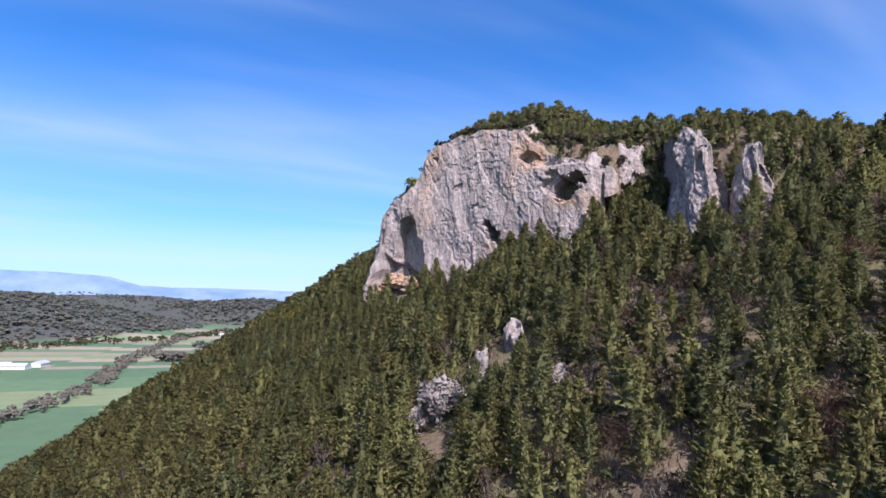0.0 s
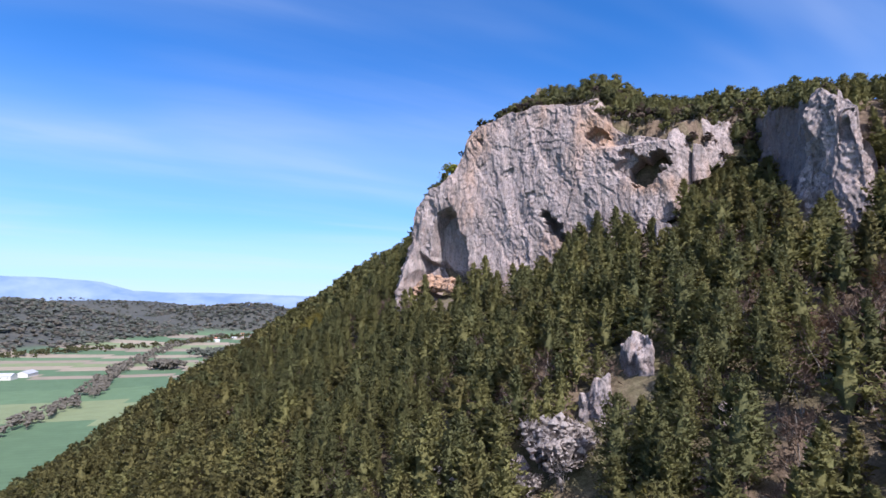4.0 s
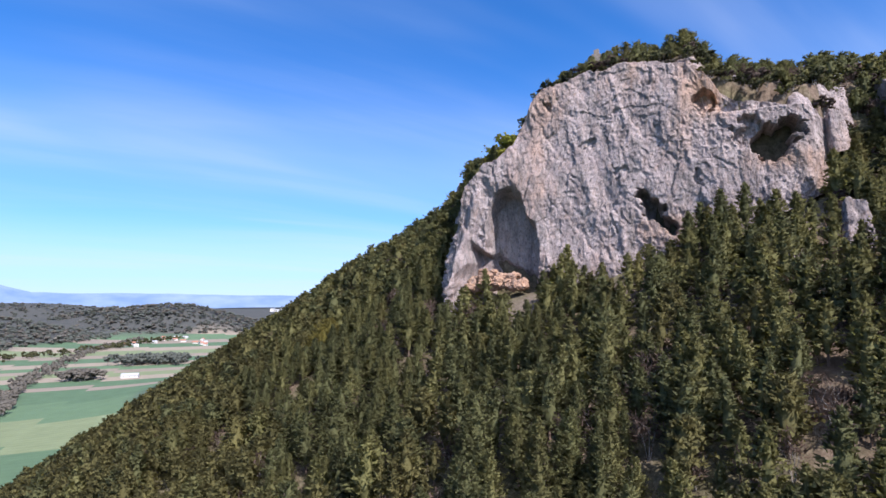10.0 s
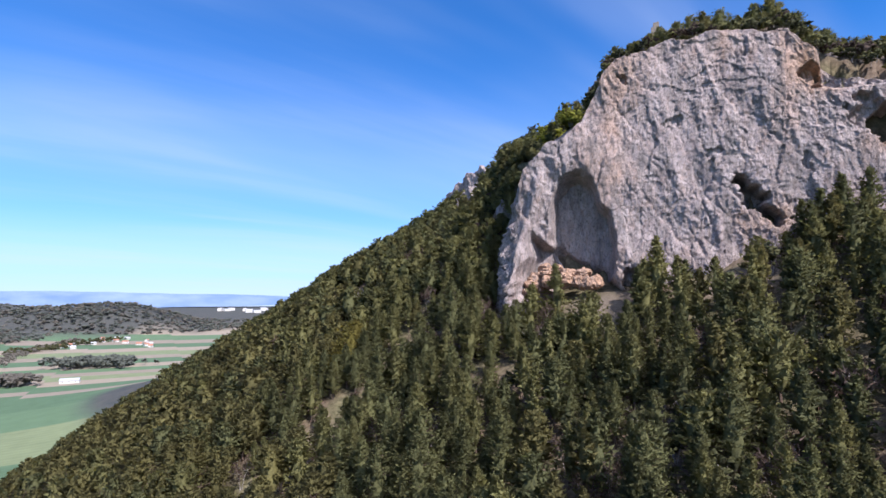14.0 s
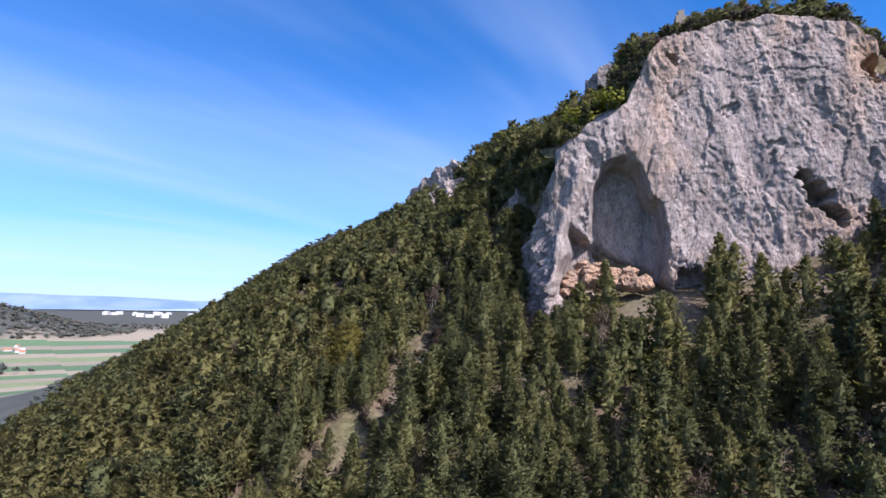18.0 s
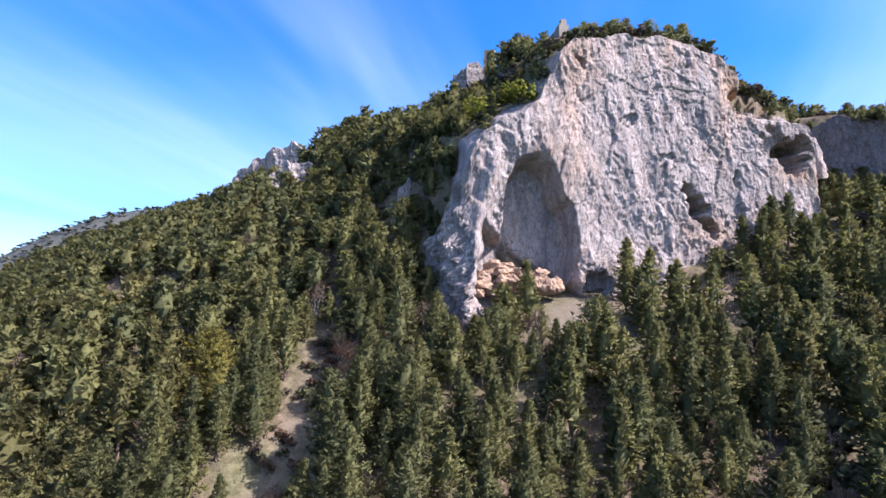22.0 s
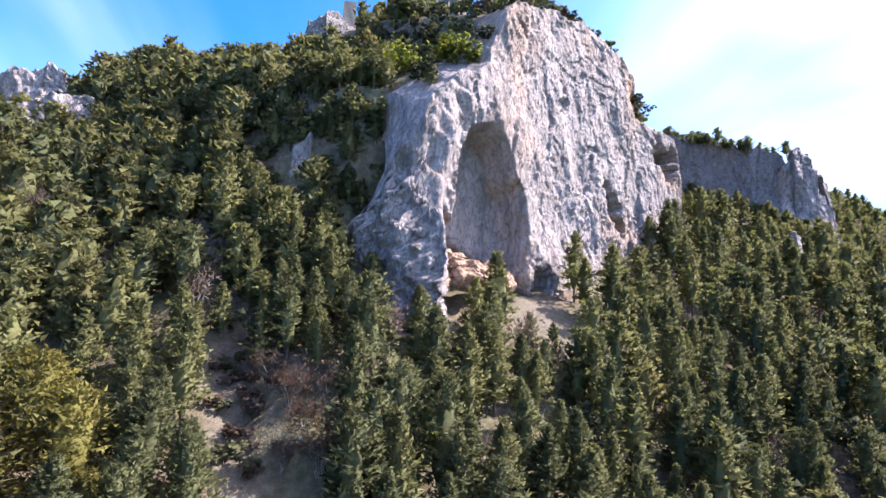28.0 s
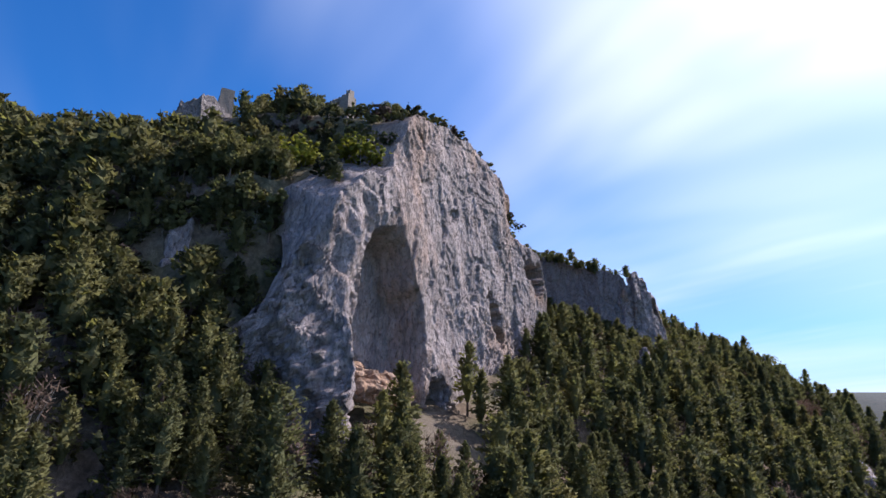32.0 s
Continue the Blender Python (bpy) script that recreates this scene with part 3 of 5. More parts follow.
def build_cliff():
    ps = np.arange(-51, 70.01, 0.26)
    n_face, n_top = 285, 24
    P = np.tile(ps, (n_face + n_top, 1))
    foot = np.interp(ps, [-60, -49, -42, -31, -20, -10, 1, 8, 26, 42, 58, 70], [184, 182, 177, 181, 185, 189, 189, 192, 199, 207, 215, 221]) - 9.0
    edge = np.interp(ps, TOP_U, TOP_Z) + 0.9 * fbm(ps / 5.0, ps * 0, 55, 4)
    v = np.linspace(0, 1, n_face)[:, None]
    q_face = foot[None] + (edge - foot)[None] * v
    vt = np.linspace(0, 1, n_top + 1)[1:, None]
    V = np.concatenate([np.tile(v, (1, len(ps))), np.tile(1 + vt, (1, len(ps)))])
    Q = np.concatenate([q_face, np.tile(edge[None], (n_top, 1))])
    D = cliff_point(P, Q, V)
    side = smooth(-P, 37.5, 41.0) * (1.2 * fbm(D / 3.0, Q / 4.0, 201, 4, 0.6) + 0.8 * fbm(D / 1.1, Q / 1.5, 207, 3, 0.6))
    grain = np.random.default_rng(9).normal(0, 0.05, P.shape)
    D = D + grain
    PP = P - side + grain * 0.5
    x = PP * TX + D * -NX
    y = 247.0 + PP * TY + D * -NY
    short = np.maximum(14.0 - D[n_face:], 0)
    under = height(x[n_face:] - NX * short, y[n_face:] - NY * short) - 0.6 - 1.5 * smooth(D[n_face:], 12, 20)
    under = np.where(P[n_face:] < -38, np.minimum(under, Q[n_face:] + 0.5), under)
    Q[n_face:] = lerp(Q[n_face:] + 0.5 * fbm(P[:n_top] / 3, vt * 9, 61, 3), under, smooth(vt, 0.05, 0.55))
    warm = smooth(Q, 238, 252) * 0.36 * smooth(P, -12, 6) + 0.8 * np.exp(-((P - 40) / 6) ** 2 - ((Q - 243) / 7) ** 2) + 0.7 * np.exp(-((P + 27) / 12) ** 2 - ((Q - 187) / 6) ** 2)
    warm = warm + 0.45 * np.exp(-((P - 27) / 12) ** 2 - ((Q - 203) / 4) ** 2) + 0.6 * np.exp(-((P - 58) / 9) ** 2 - ((Q - 221) / 3) ** 2)
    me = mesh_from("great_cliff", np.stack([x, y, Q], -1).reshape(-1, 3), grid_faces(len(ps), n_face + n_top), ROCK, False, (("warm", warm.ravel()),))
    return tagged(new("cliff", me), "tall grey and ochre limestone cliff with dark arched caves", "cliff", kind="structure")


cliff = build_cliff()


def rock_wall(name, plan, tops, feet, back, seed, label, step=0.42, mat=ROCK, category="rock", lean=0.09, rugged=0.9):
    """A rock face along a line on the plan, with its top and foot heights; it closes over its top and behind."""
    plan = np.array(plan, float)
    seg = np.hypot(*np.diff(plan, axis=0).T)
    s_at = np.r_[0, np.cumsum(seg)]
    ps = np.arange(0, s_at[-1], step)
    X, Y = np.interp(ps, s_at, plan[:, 0]), np.interp(ps, s_at, plan[:, 1])
    dx, dy = np.gradient(X), np.gradient(Y)
    ker = np.ones(9) / 9
    dx, dy = np.convolve(np.pad(dx, 4, "edge"), ker, "valid"), np.convolve(np.pad(dy, 4, "edge"), ker, "valid")
    ln = np.hypot(dx, dy)
    bx, by = -dy / ln, dx / ln
    top = np.interp(ps, s_at, tops) + 1.7 * fbm(ps / 4.0, ps * 0 + seed, seed, 4)
    foot = np.interp(ps, s_at, feet)
    n = max(8, int((top - foot).max() / step))
    v = np.linspace(0, 1, n)[:, None]
    q = foot + (top - foot) * v
    vt = np.linspace(0, 1, 10)[1:, None]
    q2 = top - 0.1 * back * vt ** 2 - (top - foot) * vt ** 6
    Q = np.concatenate([q, q2])
    P = np.tile(ps, (len(Q), 1))
    ends = np.minimum(ps, s_at[-1] - ps)
    round_off = np.clip(4.0 - ends, 0, 4) ** 2 * 0.25
    D = -rock_noise(P + seed * 31, Q, seed) * rugged + lean * (Q - foot) + round_off
    D[n:] += back * vt
    verts = np.stack([X + bx * D, Y + by * D, Q], -1)
    me = mesh_from(name, verts.reshape(-1, 3), grid_faces(len(ps), len(Q)), mat)
    return tagged(new(name, me), label, category)


rock_wall("rock_wall", [(98, 243), (91, 227), (87, 212), (84, 199), (78, 188), (75, 179), (75, 171)], [249, 248, 247, 244, 240, 236, 222], [230, 226, 220, 213, 205, 198, 194], 10, 5, "shade-darkened limestone wall below the wooded crest", category="rock wall", mat=SHADEROCK)
def at_cliff(p, d):
    return (p * TX - d * NX, 247.0 + p * TY - d * NY)


rock_wall("rock_wall", [at_cliff(43, 14), at_cliff(49, 15), at_cliff(56, 14), at_cliff(62, 16), at_cliff(68, 19), at_cliff(75, 23), at_cliff(84, 27)], [250, 252, 251, 251, 250, 248, 246], [240, 238, 234, 232, 231, 230, 230], 9, 15, "broken pale limestone tier between scrub and crest", category="rock wall", lean=0.2)
rock_wall("outcrop", [at_cliff(68, 6), at_cliff(71, 5), at_cliff(74, 7), at_cliff(77, 10)], [232, 234, 234, 231], [222, 222, 223, 226], 4, 16, "low pale limestone outcrop in scrub", category="outcrop", lean=0.2)
rock_wall("rock_pinnacle", [(73, 184), (71, 176), (74, 167), (79, 162), (85, 164), (88, 172), (88, 180)], [226, 237, 236, 229, 231, 231, 224], [196, 194, 194, 196, 200, 206, 212], 5, 6, "tall pale limestone pinnacle rising out of the pines", category="pinnacle", lean=0.15, rugged=1.7, step=0.36)
rock_wall("rock_pinnacle", [(88, 172), (87, 163), (91, 157), (98, 158), (100, 166)], [222, 228, 231, 226, 216], [203, 202, 203, 207, 212], 4, 7, "short pale limestone pinnacle beside a taller one", category="pinnacle", lean=0.15, rugged=1.7, step=0.36)
rock_wall("crag", [(-18, 432.5), (-11, 420.5), (-3, 404.5), (4, 392.5), (14, 384.5)], [242, 251, 257, 253, 246], [224, 226, 228, 230, 232], 8, 8, "pale limestone crag on the wooded ridge", category="crag", rugged=1.5)
rock_wall("crag", [(-18, 396), (-12, 386), (-4, 378)], [237, 242, 240], [222, 223, 226], 5, 18, "low pale limestone outcrop among pines", category="crag", rugged=1.5)
rock_wall("rock_bluff", [(27, 336), (24, 329), (26, 322), (33, 317), (41, 314)], [266, 276, 280, 279, 276], [250, 250, 250, 254, 258], 10, 9, "shade-darkened grey limestone bluff that carries a ruined tower", category="bluff", mat=SHADEROCK)
rock_wall("outcrop", [(-31.2, 299.5), (-31, 296.5), (-29.5, 293), (-27, 291)], [209, 214, 217, 213], [199, 199, 200, 202], 4, 10, "grey limestone outcrop in the shaded pine wood", category="outcrop")
rock_wall("rock_spire", [(38, 192), (38, 187), (42, 185), (45, 188)], [198, 203, 203, 198], [190, 190, 191, 193], 3, 11, "small grey limestone spire between pines", category="outcrop")
rock_wall("outcrop", [(13, 152), (15, 146), (19, 143), (22, 146)], [171, 176, 175, 170], [157, 157, 158, 160], 3, 12, "pale limestone outcrop between pines", category="outcrop", rugged=1.3)
rock_wall("outcrop", [(3, 144), (6, 140), (10, 138), (13, 140)], [162, 167, 166, 160], [150, 150, 151, 152], 3, 13, "pale limestone outcrop between pines", category="outcrop", rugged=1.3)
# ---- trees ----
rng = np.random.default_rng(11)


def blades(c, out, lie, size, count, r, droop=0.25, thin=0.30):
    """Spiky tufts: at each centre c, count slim triangles that fan out along out; also how each lies."""
    n = len(c)
    c, out, lie, size = np.repeat(c, count, 0), np.repeat(out, count, 0), np.repeat(lie, count, 0), np.repeat(size, count)
    spread = r.normal(0, 0.75, (n * count, 3))
    spread[:, 2] = spread[:, 2] * 0.40 + 0.08
    d = out + spread
    d /= np.linalg.norm(d, axis=1)[:, None] + 1e-9
    side = np.cross(d, r.normal(0, 1, (n * count, 3)))
    side /= np.linalg.norm(side, axis=1)[:, None] + 1e-9
    length = size * r.uniform(0.7, 1.3, n * count)
    c = c + r.normal(0, 0.22, c.shape) * size[:, None]
    a = c - d * (length * 0.35)[:, None]
    tip = c + d * (length * 0.75)[:, None] - np.array([0, 0, 1]) * (length * droop * 0.3)[:, None]
    wide = (length * thin)[:, None] * side
    v = np.stack([a - wide, a + wide, tip], 1)
    nrm = lie + r.normal(0, 0.30, lie.shape)
    nrm /= np.linalg.norm(nrm, axis=1)[:, None] + 1e-9
    return v.reshape(-1, 3), np.repeat(nrm, 3, 0), np.repeat(r.uniform(0, 1, n * count), 3)


OCTA = np.array([(1, 0, 0), (0, 1, 0), (-1, 0, 0), (0, -1, 0), (0, 0, 1), (0, 0, -1)], float)
OCTF = np.array([(0, 1, 4), (1, 2, 4), (2, 3, 4), (3, 0, 4), (1, 0, 5), (2, 1, 5), (3, 2, 5), (0, 3, 5)])


def clumps(c, lie, size, r, flat=0.6):
    """Dense lumps of needles or leaves: eight-sided, uneven, lit as rounded bunches."""
    n = len(c)
    v = OCTA[None] * r.uniform(0.55, 1.35, (n, 6, 1)) + r.normal(0, 0.16, (n, 6, 3))
    a = r.uniform(0, 6.28, n)
    ca, sa = np.cos(a)[:, None], np.sin(a)[:, None]
    v = np.stack([v[..., 0] * ca - v[..., 1] * sa, v[..., 0] * sa + v[..., 1] * ca, v[..., 2] * flat], -1)
    nrm = 0.75 * lie[:, None, :] + 0.55 * v / (np.linalg.norm(v, axis=-1, keepdims=True) + 1e-9)
    nrm /= np.linalg.norm(nrm, axis=-1, keepdims=True) + 1e-9
    pos = c[:, None, :] + v * size[:, None, None]
    return pos[:, OCTF].reshape(-1, 3), nrm[:, OCTF].reshape(-1, 3), np.repeat(r.uniform(0, 1, n), 24)


def both(*kinds):
    return tuple(np.concatenate(k) for k in zip(*kinds))


def stem(points, radii, sides):
    """A tapered tube through points: triangles."""
    pts, rad = np.array(points, float), np.array(radii, float)
    ang = np.linspace(0, 2 * np.pi, sides, endpoint=False)
    ring = [p + np.stack([np.cos(ang) * rr, np.sin(ang) * rr, ang * 0], -1) for p, rr in zip(pts, rad)]
    tris = []
    for lo, hi in zip(ring, ring[1:]):
        for k in range(sides):
            j = (k + 1) % sides
            tris += [lo[k], lo[j], hi[j], lo[k], hi[j], hi[k]]
    return np.array(tris)


def limb(a, b, ra, r):
    """A thin limb as a slim three-sided spike."""
    a, b = np.array(a, float), np.array(b, float)
    d = (b - a) / (np.linalg.norm(b - a) + 1e-9)
    s1 = np.cross(d, [0.3, 0.2, 0.93])
    s1 /= np.linalg.norm(s1) + 1e-9
    s2 = np.cross(d, s1)
    c = [a + ra * (np.cos(t) * s1 + np.sin(t) * s2) for t in (0, 2.1, 4.2)]
    return [c[0], c[1], b, c[1], c[2], b, c[2], c[0], b]


def conifer(seed, H=11.0, R=2.4, bare=0.16, boughs=38, twigs=10, size=0.84, thin=0.37, dome=False, core=(5, 6), sides=5, limbs=False, fat=0.42):
    """A pine: trunk triangles and needle triangles, standing at the origin; dome: an old tree's rounded crown."""
    r = np.random.default_rng(seed)
    leanx, leany = r.normal(0, 0.3, 2)
    zs = np.array([-0.8, 0.45 * H, 0.97 * H])
    wood = stem([(leanx * (z / H) ** 2, leany * (z / H) ** 2, z) for z in zs], [0.020 * H, 0.012 * H, 0.002 * H], sides)
    lop = r.uniform(0, 6.28)

    def profile(f):
        return (1 - f ** 2.4) ** 0.62 * np.minimum(1, 0.55 + 1.6 * f) if dome else (1 - f ** 1.35) ** 0.85 * np.minimum(1, 0.62 + 2.2 * f)

    k = np.arange(boughs)
    f = ((k + r.uniform(0, 0.9, boughs)) / boughs) ** (0.80 if not dome else 0.95)
    z = H * (bare + (0.97 - bare) * f)
    azi = k * 2.4 + r.normal(0, 0.4, boughs)
    L = (R * profile(f) * r.uniform(0.70, 1.15, boughs) + 0.26) * (1 + 0.18 * np.cos(azi - lop))
    rise = lerp(0.0, 0.75, f) + r.normal(0, 0.16, boughs)
    d = np.stack([np.cos(azi), np.sin(azi), rise], -1)
    d /= np.linalg.norm(d, axis=1)[:, None]
    side = np.stack([-np.sin(azi), np.cos(azi), np.zeros(boughs)], -1)
    axis = np.stack([leanx * (z / H) ** 2, leany * (z / H) ** 2, z], -1)
    lie = np.stack([np.cos(azi), np.sin(azi), np.full(boughs, 0.55) + 0.5 * f], -1)
    lie /= np.linalg.norm(lie, axis=1)[:, None]
    # needled twigs lie along the outer part of each bough and to both sides of it
    m = boughs * twigs
    rep = np.repeat(np.arange(boughs), twigs)
    t = r.uniform(0.30, 1.04, m) ** 0.75
    at = axis[rep] + d[rep] * (L[rep] * t)[:, None] + side[rep] * (r.normal(0, 0.30, m) * L[rep] * t)[:, None]
    at[:, 2] += r.normal(0.05, 0.20, m)
    out_d = d[rep] + side[rep] * r.normal(0, 0.5, m)[:, None] + np.array([0, 0, 0.18])
    leaf = [blades(at, out_d, lie[rep], np.full(m, size) * (0.75 + 0.45 * profile(np.minimum(f, 0.99)))[rep], 1, r, droop=0.1, thin=thin)]
    # inner shell of the crown; shade among the boughs put in as lower tone
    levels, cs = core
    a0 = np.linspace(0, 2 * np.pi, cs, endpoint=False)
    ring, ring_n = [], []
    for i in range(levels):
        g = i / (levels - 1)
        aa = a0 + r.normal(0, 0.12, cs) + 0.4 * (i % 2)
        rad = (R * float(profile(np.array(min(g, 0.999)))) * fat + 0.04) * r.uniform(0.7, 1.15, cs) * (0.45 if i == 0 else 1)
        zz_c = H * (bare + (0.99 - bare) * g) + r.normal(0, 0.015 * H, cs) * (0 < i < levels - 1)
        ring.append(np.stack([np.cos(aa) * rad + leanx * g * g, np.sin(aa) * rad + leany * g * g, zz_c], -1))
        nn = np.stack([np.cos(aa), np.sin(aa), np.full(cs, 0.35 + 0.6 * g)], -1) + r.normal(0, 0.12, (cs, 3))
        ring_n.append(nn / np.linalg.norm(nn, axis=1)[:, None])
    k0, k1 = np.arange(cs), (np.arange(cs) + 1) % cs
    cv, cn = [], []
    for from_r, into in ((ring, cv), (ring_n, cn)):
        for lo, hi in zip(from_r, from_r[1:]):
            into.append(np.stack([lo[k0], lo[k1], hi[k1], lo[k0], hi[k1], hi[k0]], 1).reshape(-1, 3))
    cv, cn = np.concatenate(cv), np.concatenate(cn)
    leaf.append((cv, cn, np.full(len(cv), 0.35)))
    if limbs:
        arms = []
        for q0, q1, ll in zip(axis, axis + d * (L * 0.8)[:, None], L):
            arms += limb(q0, q1, 0.04 + 0.012 * ll, r)
        wood = np.concatenate([wood, np.array(arms)])
    return wood, both(*leaf)


def broadleaf(seed, H=8.0, R=2.6, limbs_n=7, twigs=150, size=0.45, count=2, thin=0.3, stems=1, crown_low=0.3, leafy=0.0):
    """A broad-crowned tree or bush: limbs that fork, with leaves or twigs at their ends."""
    r = np.random.default_rng(seed)
    wood, ends = [], []
    for k in range(limbs_n):
        a = k * 2.4 + r.normal(0, 0.3)
        b0 = np.array([r.normal(0, 0.15 * stems), r.normal(0, 0.15 * stems), -0.4])
        mid = b0 + np.array([np.cos(a) * R * 0.25, np.sin(a) * R * 0.25, H * r.uniform(0.35, 0.55)])
        end = mid + np.array([np.cos(a) * R * r.uniform(0.2, 0.7), np.sin(a) * R * r.uniform(0.2, 0.7), H * r.uniform(0.25, 0.42)])
        wood += limb(b0, mid + (end - mid) * 0.3, 0.012 * H, r) + limb(mid * 0.9 + b0 * 0.1, end, 0.008 * H, r)
        for _ in range(4):
            f = r.uniform(0.2, 1.0)
            p = mid + (end - mid) * f
            e = p + r.normal(0, 1, 3) * np.array([0.3 * R, 0.3 * R, 0.12 * H]) + np.array([0, 0, 0.06 * H])
            wood += limb(p, e, 0.004 * H, r)
            ends.append(e)
        ends.append(end)
    ends = np.array(ends)
    pick = r.integers(0, len(ends), twigs)
    c = ends[pick] + r.normal(0, 1, (twigs, 3)) * np.array([0.22 * R, 0.22 * R, 0.09 * H])
    c[:, 2] = np.clip(c[:, 2], crown_low * H, H * 1.05)
    o = c - np.array([0, 0, H * 0.35])
    o /= np.linalg.norm(o, axis=1)[:, None]
    leaf = blades(c, o, o, np.full(twigs, size), count, r, droop=0.0, thin=thin)
    if leafy > 0:
        k = int(twigs * leafy)
        leaf = both(leaf, clumps(c[:k], o[:k], np.full(k, size * 1.1), r, 0.8))
    return np.array(wood), leaf


def tri_mesh(name, v, mat, tone=None, lie=None):
    f = np.arange(len(v), dtype=np.int32).reshape(-1, 3)
    me = mesh_from(name, v, f, mat, False, () if tone is None else (("tone", tone),))
    if lie is not None:
        me.attributes.new("lie", "FLOAT_VECTOR", "POINT").data.foreach_set("vector", np.asarray(lie, np.float32).ravel())
    return me


def join(places, kinds, spin, scale, tones, name, bark, leafmat, label, category):
    """Many trees as one wood: needles and trunks, at places, from a few patterns."""
    wv, lv, lt, ln = [], [], [], []
    for k, (wood, (leaf, lie, vary)) in enumerate(kinds):
        idx = np.where(np.arange(len(places)) % len(kinds) == k)[0]
        if not len(idx):
            continue
        c, s = np.cos(spin[idx])[:, None], np.sin(spin[idx])[:, None]
        sc = scale[idx][:, None]
        for src, dst in ((wood, wv), (leaf, lv)):
            x = src[None, :, 0] * c - src[None, :, 1] * s
            y = src[None, :, 0] * s + src[None, :, 1] * c
            v = np.stack([x * sc + places[idx, 0:1], y * sc + places[idx, 1:2], src[None, :, 2] * sc + places[idx, 2:3]], -1)
            dst.append(v.reshape(-1, 3))
        ln.append(np.stack([lie[None, :, 0] * c - lie[None, :, 1] * s, lie[None, :, 0] * s + lie[None, :, 1] * c, np.tile(lie[:, 2], (len(idx), 1))], -1).reshape(-1, 3))
        lt.append((0.78 * tones[idx][:, None] + 0.22 * vary[None, :]).ravel())
    root = tagged(new(name, None), label, category, kind="stuff")
    lv = np.concatenate(lv)
    for part_name, me in (("trunks", tri_mesh("trunks", np.concatenate(wv), bark)), ("crowns", tri_mesh("crowns", lv, leafmat, np.concatenate(lt), np.concatenate(ln)))):
        ob = new(part_name, me)
        ob.parent = root
        tagged(ob, kind="stuff")
    return root


def scatter(x0, x1, y0, y1, gap, seed):
    """Places on a jittered grid."""
    r = np.random.default_rng(seed)
    a, b = np.meshgrid(np.arange(x0, x1, gap), np.arange(y0, y1, gap))
    a = a + r.uniform(-0.48, 0.48, a.shape) * gap
    b = b + r.uniform(-0.48, 0.48, b.shape) * gap
    return np.stack([a.ravel(), b.ravel()], -1)


def clear_of_rock(x, y):
    """False on the cliff's face and foot and on bare strips."""
    u, d = along(x, y)
    on = (u > -37) & (u < 68) & (d > -4 - 3 * smooth(-u, 34, 37)) & (d < 13)
    on |= (u > -47) & (u <= -37) & (d > -9) & (d < 1.5 + 0.22 * np.clip(-38 - u, 0, 20) ** 2)
    apron = (d > -13) & (d <= -3) & (((u > -26) & (u < -9)) | ((u > 2) & (u < 16)))
    pin = (np.hypot((x - 80) / 9, (y - 167) / 11) < 1) | (np.hypot((x - 94) / 8, (y - 164) / 8) < 1)
    off = (x - 80) * 0.87 - (y - 192) * 0.49
    rib = (off > -2.5) & (off < 7) & (y > 166) & (y < 226)
    crag_a = (np.hypot((x + 2) / 8, (y - 406.5) / 20) < 0.8) | (np.hypot(x + 14, y - 384) < 8)
    bluff = np.hypot((x - 27) / 8, (y - 322) / 8) < 0.9
    thicket = (np.hypot(x + 3, y - 124) < 5.5) | (np.hypot(x + 33, y - 295) < 5) | (np.hypot(x - 9, y - 136) < 8) | (np.hypot(x + 4, y - 131) < 8) | (np.hypot(x + 61.5, y - 273.5) < 7) | (np.hypot(x - 41, y - 126) < 4) | (np.hypot(x - 58, y - 130) < 4) | (np.hypot(x - 53, y - 79) < 4.5) | (np.hypot(x - 28, y - 91) < 3.5) | (np.hypot(x + 79, y - 294) < 6)
    keep_view = thicket | ((np.abs((x - 14) * -0.33 + (y - 273.5) * 0.944) < 7) & (x > -2) & (x < 30)) | (np.hypot(x - 33, y - 321) < 13) | (np.hypot(x - 24, y - 277) < 8.5) | (np.hypot(x - 37, y - 319) < 7) | (np.hypot(x - 20, y - 322) < 8) | (np.hypot(x + 15, y - 266) < 6) | (np.hypot(x + 16, y - 278) < 6.5) | (np.hypot(x - 7, y - 136) < 3.5) | (np.hypot(x - 16, y - 142) < 3.5) | (np.hypot(x + 2, y - 132) < 4.5) | (np.hypot(x - 38, y - 184) < 5)
    gap = keep_view | ((value_noise(x / 9.0, y / 9.0, 140) > 0.72) & (np.hypot(x + 27, y - 287) > 16))
    return ~(on | apron | pin | rib | crag_a | bluff | gap) & (scree_at(x, y) < 0.22)


allp = scatter(-340, 240, 20, 560, 4.7, 5)
extra = scatter(-75, 20, 255, 330, 3.8, 6)
eu, ed = along(extra[:, 0], extra[:, 1])
allp = np.concatenate([allp, extra[(eu > -66) & (eu < -36) & (ed > 0) & (ed < 42)]])
zz = height(allp[:, 0], allp[:, 1])
w_all = -0.51 * allp[:, 0] + 0.86 * allp[:, 1]
keep = clear_of_rock(allp[:, 0], allp[:, 1]) & (zz > FLOOR + 12) & (w_all > 20) & (w_all < 520)
u_all, d_all = along(allp[:, 0], allp[:, 1])
keep &= (d_all < np.where(u_all < -20, 190, 120)) & ~((u_all > 70) & (d_all > 60))
allp, zz, w_all = allp[keep], zz[keep], w_all[keep]
u_all, d_all = u_all[keep], d_all[keep]
pick = rng.uniform(0, 1, len(allp))
patch = fbm(allp[:, 0] / 28, allp[:, 1] / 28, 88, 3)
